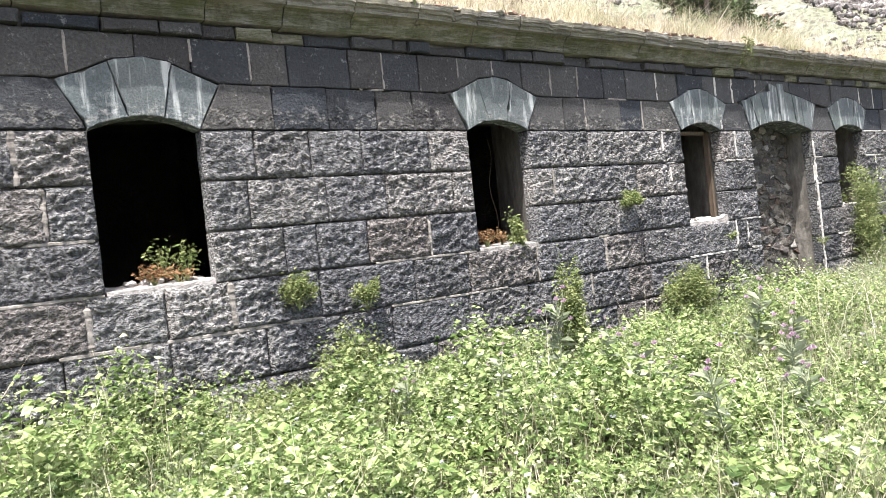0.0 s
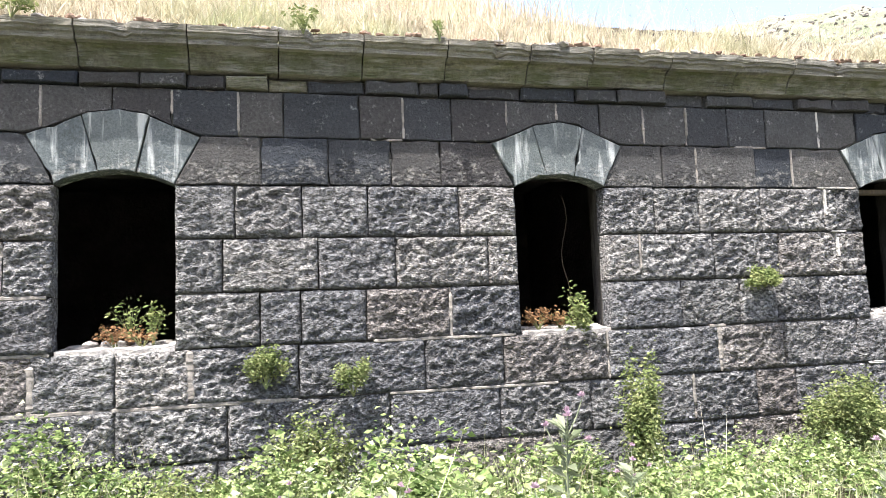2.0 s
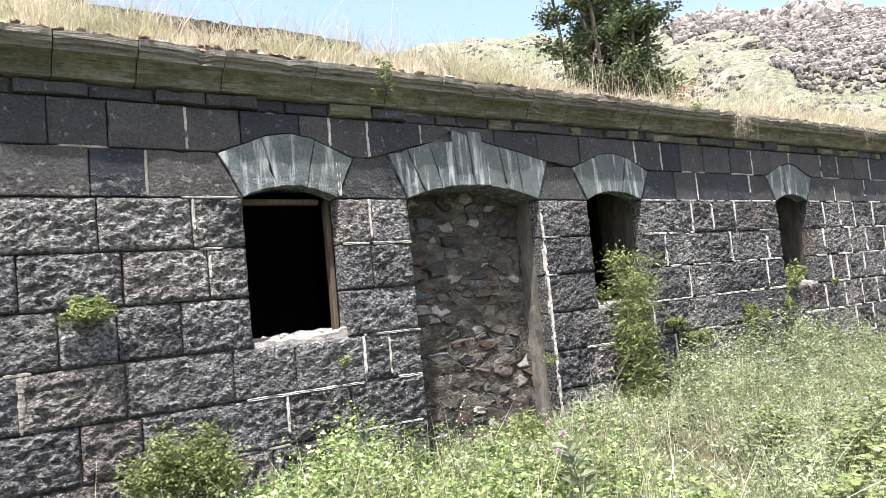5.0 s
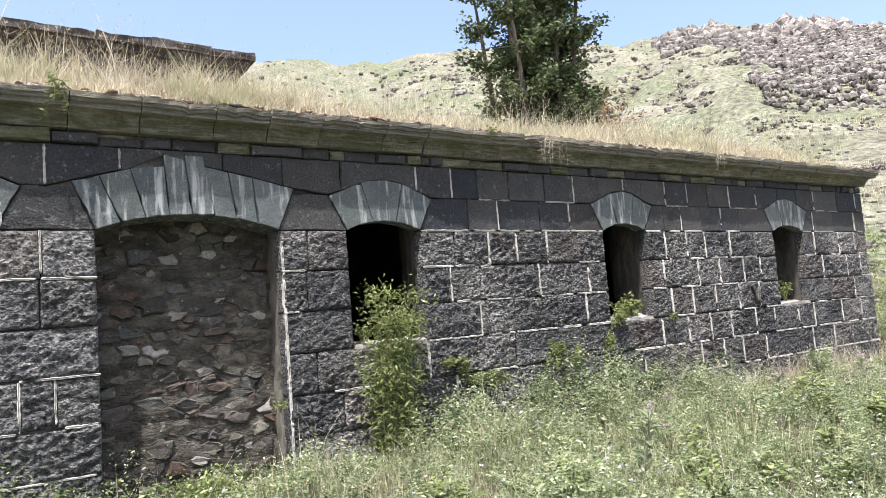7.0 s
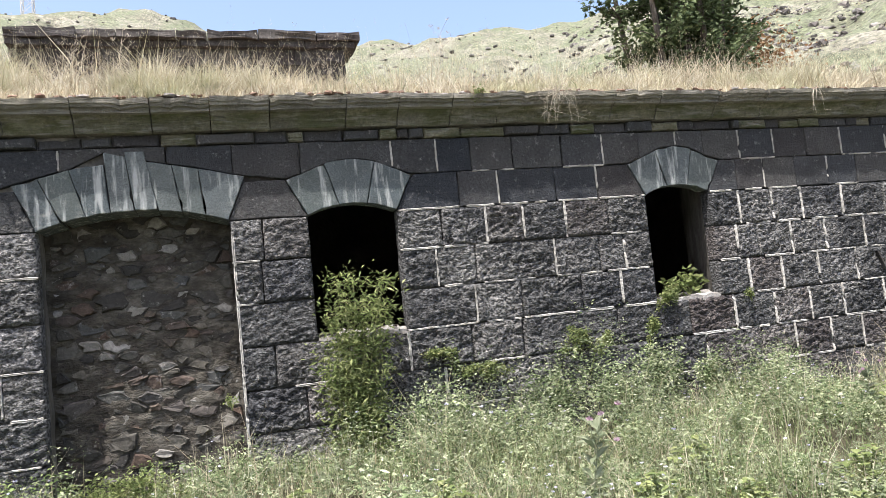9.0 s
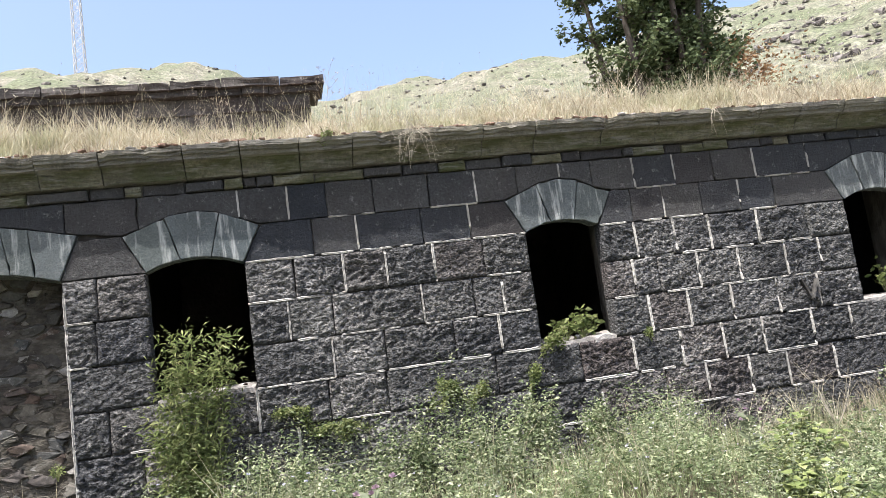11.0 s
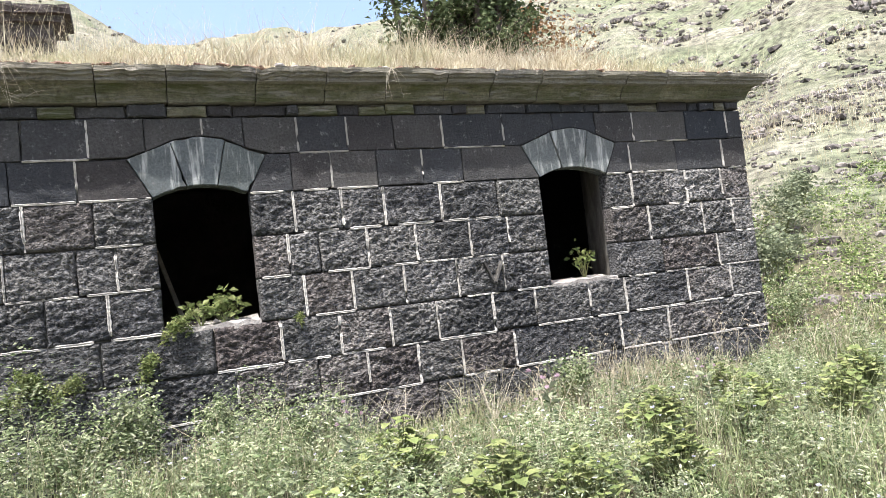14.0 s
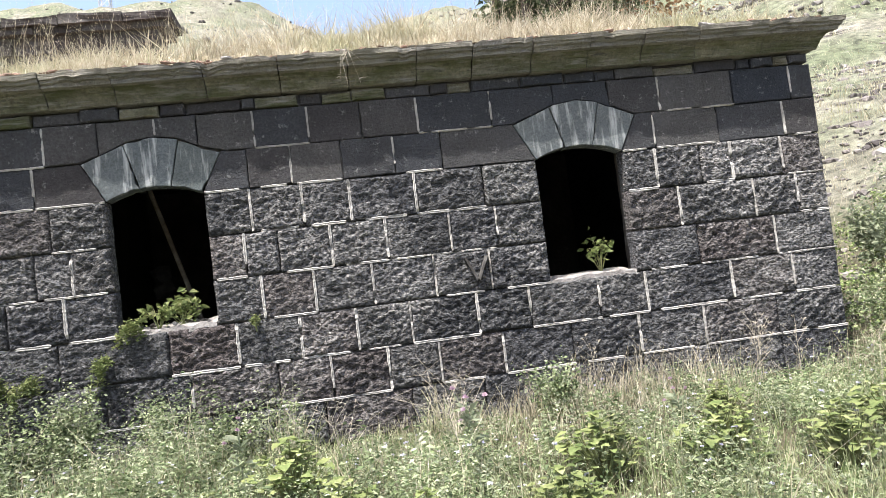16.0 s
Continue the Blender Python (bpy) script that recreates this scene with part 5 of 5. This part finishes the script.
def build_flowers():
    rng = np.random.default_rng(41)
    # thistle, built once
    thistle = tagged(new("thistle"), "silvery thistle with purple-pink flower heads", "thistle", "thistles in the meadow")
    lines = [[(Vector((0, 0, -0.03)), 0.008), (Vector((0.01, 0, 0.35)), 0.006), (Vector((0.03, 0.01, 0.66)), 0.004)]]
    heads = [Vector((0.03, 0.01, 0.68))]
    for i in range(4):
        b = Vector((0.015, 0, 0.3 + 0.08 * i))
        e = b + Vector((math.cos(i * 2.2) * 0.13, math.sin(i * 2.2) * 0.13, 0.2))
        lines.append([(b, 0.005), (b.lerp(e, 0.6) - Vector((0, 0, 0.02)), 0.004), (e, 0.003)])
        heads.append(e + Vector((0, 0, 0.015)))
    v, f = tubes(lines, 5)
    mesh_object("stem", v, f, M_SILVER, thistle)
    n = 46
    h = rng.uniform(0.03, 0.6, n)
    p = np.stack((0.02 * h, 0 * h, h), 1)
    L = rng.uniform(0.08, 0.17, n)
    v, f = leaves(p, unit_ways(n, rng, 0.1, 0.8), L, L * 0.16, rng)
    mesh_object("leaves", v.tolist(), [tuple(q) for q in f.tolist()], M_SILVER, thistle)
    for c in heads:
        m = 26
        v, f = leaves(np.repeat(np.array([tuple(c)]), m, 0), unit_ways(m, rng, 0.2, 1.5), np.full(m, 0.032), np.full(m, 0.005), rng, 0.0)
        mesh_object("flower_head", v.tolist(), [tuple(q) for q in f.tolist()], M_PINK, thistle, "purple-pink flower head")
    spots = [(4.1, 4.5), (4.35, 4.3), (3.9, 3.4), (4.4, 2.9), (4.8, 3.1), (3.5, 3.2), (5.2, 3.3), (4.1, 2.6), (3.0, 3.9), (5.6, 3.9), (6.0, 3.0), (2.6, 4.2), (8.4, 3.6), (14.9, 4.2), (16.3, 3.9), (12.0, 3.6), (17.6, 3.8), (3.6, 2.8)]
    thistle.location = (*spots[0], float(ground_z(*spots[0])))
    for x, y in spots[1:]:
        s = R.uniform(0.55, 0.95)
        ob = copy_thing(thistle, pose(x, y, float(ground_z(x, y)), R.uniform(-10, 10), R.uniform(-10, 10), R.uniform(0, 360)))
        ob.scale = (s, s, s)
    # broad-leaved plant
    dock = tagged(new("broad_leaf_plant"), "low plant with broad yellow-green leaves", "weed", "broad-leaved plants")
    n = 130
    a = rng.uniform(0, 2 * math.pi, n)
    r = rng.uniform(0.02, 0.25, n)
    p = np.stack((np.cos(a) * r, np.sin(a) * r, 0.12 + rng.uniform(0.0, 0.30, n) * (1 - 2.2 * r)), 1)
    L = rng.uniform(0.035, 0.078, n)
    v, f = broad_leaves(p, L, rng)
    mesh_object("leaves", v, f, M_BUSH, dock, smooth=True)
    lines = [[(Vector((0, 0, -0.02)), 0.006), (Vector(tuple(q)), 0.003)] for q in p[::2]]
    v, f = tubes(lines, 4)
    mesh_object("stem", v, f, M_STEM, dock)
    spots = [(10.1, 3.0), (10.5, 2.8), (9.8, 2.7), (11.0, 3.3), (12.2, 3.2), (12.7, 3.0), (15.5, 3.2), (15.9, 3.0), (17.6, 3.4), (18.2, 3.2), (13.6, 3.0), (7.6, 2.9), (9.2, 2.6), (11.6, 2.7), (13.1, 2.6), (14.4, 2.9), (16.6, 3.1), (14.8, 3.6), (12.9, 3.7), (17.0, 3.7), (18.8, 3.5), (10.2, 3.6), (8.6, 3.0), (6.6, 2.8), (18.0, 4.1), (15.2, 4.0), (19.4, 4.0)]
    dock.location = (*spots[0], float(ground_z(*spots[0])))
    for x, y in spots[1:]:
        s = R.uniform(0.7, 1.15)
        ob = copy_thing(dock, pose(x, y, float(ground_z(x, y)), 0, 0, R.uniform(0, 360)))
        ob.scale = (s, s, s)


def build_tree():
    rng = np.random.default_rng(55)
    x, y = 21.3, 13.9
    z = float(ground_z(x, y))
    tree = tagged(new("tree"), "many-stemmed dark green tree behind the roof", "tree")
    tree.location = (x, y, z)
    lines, nodes = [], []
    H = 14.5 - z
    for i in range(13):
        a, e = i * 2.39 + 0.3, 0.25 + 0.75 * (i % 5) / 4
        top = H * rng.uniform(0.72, 1.0) * (1.05 - 0.25 * e)
        line = []
        for s in range(9):
            t = s / 8
            out = 2.15 * e * t ** 0.6
            q = Vector((math.cos(a) * out + 0.15 * math.sin(5 * t + i), math.sin(a) * out * 0.9, top * t))
            line.append((q, 0.13 * (1 - 0.85 * t) + 0.015))
            if top * t + z > 5.6:
                for b in range(7):
                    g, l = rng.uniform(0, 6.28), rng.uniform(0.4, 1.15) * (1.1 - 0.45 * t)
                    tip = q + Vector((math.cos(g) * l, math.sin(g) * l, rng.uniform(0.0, 0.8) * l))
                    lines.append([(q, 0.025), (q.lerp(tip, 0.5) + Vector((0, 0, 0.06)), 0.016), (tip, 0.006)])
                    nodes.append((q, tip))
        lines.append(line)
    for i in range(70):
        g, l, h = rng.uniform(0, 6.28), rng.uniform(0.4, 1.35), rng.uniform(5.6, 7.6) - z
        q = Vector((math.cos(g) * l * 0.6, math.sin(g) * l * 0.6, h))
        tip = Vector((math.cos(g) * l * 1.15, math.sin(g) * l * 1.1, h + rng.uniform(-0.2, 0.5)))
        lines.append([(Vector((q.x * 0.5, q.y * 0.5, h - 0.6)), 0.03), (q, 0.02), (tip, 0.006)])
        nodes.append((q, tip))
        nodes.append((q, tip))
    v, f = tubes(lines, 6)
    mesh_object("trunk", v, f, M_BARK, tree)
    n = 50000
    k = rng.integers(0, len(nodes), n)
    A, B = np.array([tuple(a) for a, b in nodes])[k], np.array([tuple(b) for a, b in nodes])[k]
    t = rng.uniform(0.3, 1.1, n)[:, None]
    p = A * (1 - t) + B * t + rng.normal(size=(n, 3)) * 0.11
    L = rng.uniform(0.08, 0.17, n)
    v, f = leaves(p, unit_ways(n, rng, -0.7, 0.7), L, L * 0.3, rng)
    mesh_object("crown", v.tolist(), [tuple(q) for q in f.tolist()], M_TREE, tree)
    n = 1300
    p = rng.normal(size=(n, 3)) * np.array((0.6, 0.5, 0.4)) + np.array((1.25, -0.5, 6.7 - z))
    L = rng.uniform(0.07, 0.14, n)
    v, f = leaves(p, unit_ways(n, rng, -0.7, 0.7), L, L * 0.3, rng)
    mesh_object("dry_branch", v.tolist(), [tuple(q) for q in f.tolist()], M_RUST, tree, "rusty dry branch with withered leaves")


def ico():
    bm = bmesh.new()
    bmesh.ops.create_icosphere(bm, subdivisions=1, radius=1.0)
    v = np.array([tuple(q.co) for q in bm.verts])
    f = np.array([[q.index for q in p.verts] for p in bm.faces])
    bm.free()
    return v, f


def rocks(name, label, centres, sizes, rng, material):
    """Many jagged rocks in one mesh."""
    v0, f0 = ico()
    n, m = len(centres), len(v0)
    jit = rng.uniform(0.6, 1.15, (n, m, 1))
    q = v0[None] * jit
    q = np.sign(q) * np.abs(q) ** 0.75
    a = rng.uniform(0, 6.28, n)
    c, s = np.cos(a)[:, None], np.sin(a)[:, None]
    q = q * sizes[:, None, :]
    q = np.stack((q[..., 0] * c - q[..., 1] * s, q[..., 0] * s + q[..., 1] * c, q[..., 2]), -1) + centres[:, None, :]
    f = f0[None] + (np.arange(n) * m)[:, None, None]
    return stuff(name, q.reshape(-1, 3), f.reshape(-1, 3), material, label, "rocks")


def build_hills():
    rng = np.random.default_rng(66)
    n = 11000
    th = np.radians(np.where(rng.random(n) < 0.4, rng.uniform(-30, 75, n), rng.uniform(28, 75, n)))
    r = 22 + 90 * rng.random(n) ** 1.2
    x, y = 12 + r * np.sin(th), r * np.cos(th)
    s = np.minimum(rng.gamma(1.3, 0.085, n) + 0.03, 0.5)[:, None] * (0.35 + 0.65 * smooth_step(20, 60, r))[:, None] * np.array((1.3, 1.0, 0.7))
    rocks("scattered_stones", "grey stones scattered over the dry hillside", np.stack((x, y, ground_z(x, y)), 1), s, rng, M_BOULDER)
    n = 28000
    th = np.radians(51.5 + 24 * rng.random(n))
    band = rng.random(n)
    ledge = 97 + 2.5 * np.sin(th * 61) + 1.5 * np.sin(th * 143)
    r = np.where(band < 0.45, ledge + rng.normal(size=n) * 2.6, 36 + 62 * rng.random(n) ** 0.75)
    r = np.where((r < 80) & (th < radians(57)), 78 + 0.25 * r, r)
    x, y = 12 + r * np.sin(th), r * np.cos(th)
    big = np.where(band < 0.45, 0.9, 0.66) * rng.uniform(0.25, 1.2, n) * r / 97
    s = np.stack((big * 0.85, big * 0.85, big * np.where(band < 0.45, 1.7, 0.75)), 1)
    rocks("rocky_outcrop", "jagged grey-brown basalt outcrop on the hillside", np.stack((x, y, ground_z(x, y) + 0.2 + np.where(band < 0.45, 0.5 * np.sin(th * 47 + 1) + 0.35 * rng.normal(size=n) - 0.5, 0.0)), 1), s, rng, M_BOULDER)
    n = 4200
    x, y = rng.uniform(20.6, 36, n), rng.uniform(3.5, 24, n)
    keep = y > 2.6 + 0.12 * (x - 20)
    x, y = x[keep], y[keep]
    s = np.minimum(rng.gamma(1.2, 0.035, len(x)) + 0.015, 0.22)[:, None] * np.array((1.3, 1.0, 0.6))
    rocks("slope_stones", "pale grey stones strewn over the slope beyond the wall", np.stack((x, y, ground_z(x, y)), 1), s, rng, M_BOULDER)
    n = 90000
    th = np.radians(rng.uniform(-25, 72, n))
    r = 20 + 62 * rng.random(n) ** 1.2
    x, y = 12 + r * np.sin(th), r * np.cos(th)
    keep = (np.sin(0.31 * x + 0.2 * y) * np.sin(0.37 * y) > rng.uniform(-1, 0.8, n)) & ~((x < 20.2) & (y < 15.2))
    x, y, r = x[keep], y[keep], r[keep]
    v, q, t = blades(np.stack((x, y, ground_z(x, y) - 0.05), 1), rng.uniform(0.12, 0.34, len(x)), 0.006 + 0.00035 * r * rng.random(len(x)), 0.45, rng)
    stuff("hill_grass", v, q, M_STRAW, "tufts of dry grass scattered over the hillside", "dry grass", t)
    mast = tagged(new("lattice_mast"), "tall galvanised steel lattice mast on the hill", "mast")
    bx, by = 11.2 + 118 * math.sin(radians(-12.6)), 118 * math.cos(radians(-12.6))
    mast.location = (bx, by, float(ground_z(bx, by)) - 1.0)
    for i in range(4):
        a = radians(45 + 90 * i)
        v, f = tubes([[(Vector((math.cos(a) * 1.1, math.sin(a) * 1.1, 0)), 0.09), (Vector((math.cos(a) * 0.6, math.sin(a) * 0.6, 34)), 0.07)]], 5)
        mesh_object("leg", v, f, M_STEEL, mast)
    lines = []
    for k in range(22):
        for i in range(4):
            a, b = radians(45 + 90 * i), radians(135 + 90 * i)
            r0, r1 = 1.1 - 0.5 * k / 22, 1.1 - 0.5 * (k + 1) / 22
            z0, z1 = 34 * k / 22, 34 * (k + 1) / 22
            lines.append([(Vector((math.cos(a) * r0, math.sin(a) * r0, z0)), 0.045), (Vector((math.cos(b) * r1, math.sin(b) * r1, z1)), 0.045)])
            lines.append([(Vector((math.cos(b) * r0, math.sin(b) * r0, z0)), 0.045), (Vector((math.cos(a) * r1, math.sin(a) * r1, z1)), 0.045)])
    v, f = tubes(lines, 4)
    mesh_object("bracing", v, f, M_STEEL, mast)


def build_path():
    xs, ys = np.linspace(-8, 40, 120), np.linspace(-3.0, 1.9, 14)
    X, Y = np.meshgrid(xs, ys)
    e = np.array([noise.noise(Vector((a * 0.8, 3, 0))) for a in xs])
    Y = Y + (e[None, :] * 0.35 - 0.5 * smooth_step(16, 12, X)) * smooth_step(0.3, 1.9, Y)
    Z = ground_z(X, Y) + 0.012 - 0.05 * smooth_step(1.4, 1.9, Y)
    n = len(xs)
    i = np.arange(len(ys) - 1)[:, None] * n + np.arange(n - 1)[None, :]
    f = np.stack((i, i + 1, i + n + 1, i + n), -1).reshape(-1, 4)
    m = plain("gravel_path", [(0.3, (0.14, 0.125, 0.105)), (0.7, (0.29, 0.265, 0.235))], 14.0, 0.95, 0.8, 0.012)
    tagged(mesh_object("path", np.stack((X, Y, Z), -1).reshape(-1, 3).tolist(), [tuple(q) for q in f.tolist()], m, smooth=True), "pale trodden gravel path along the meadow", "path", kind="structure")


build_path()
build_hills()
build_tree()
build_roof_grass()
build_field()
build_wall_plants()
build_dry_plants()
build_flowers()
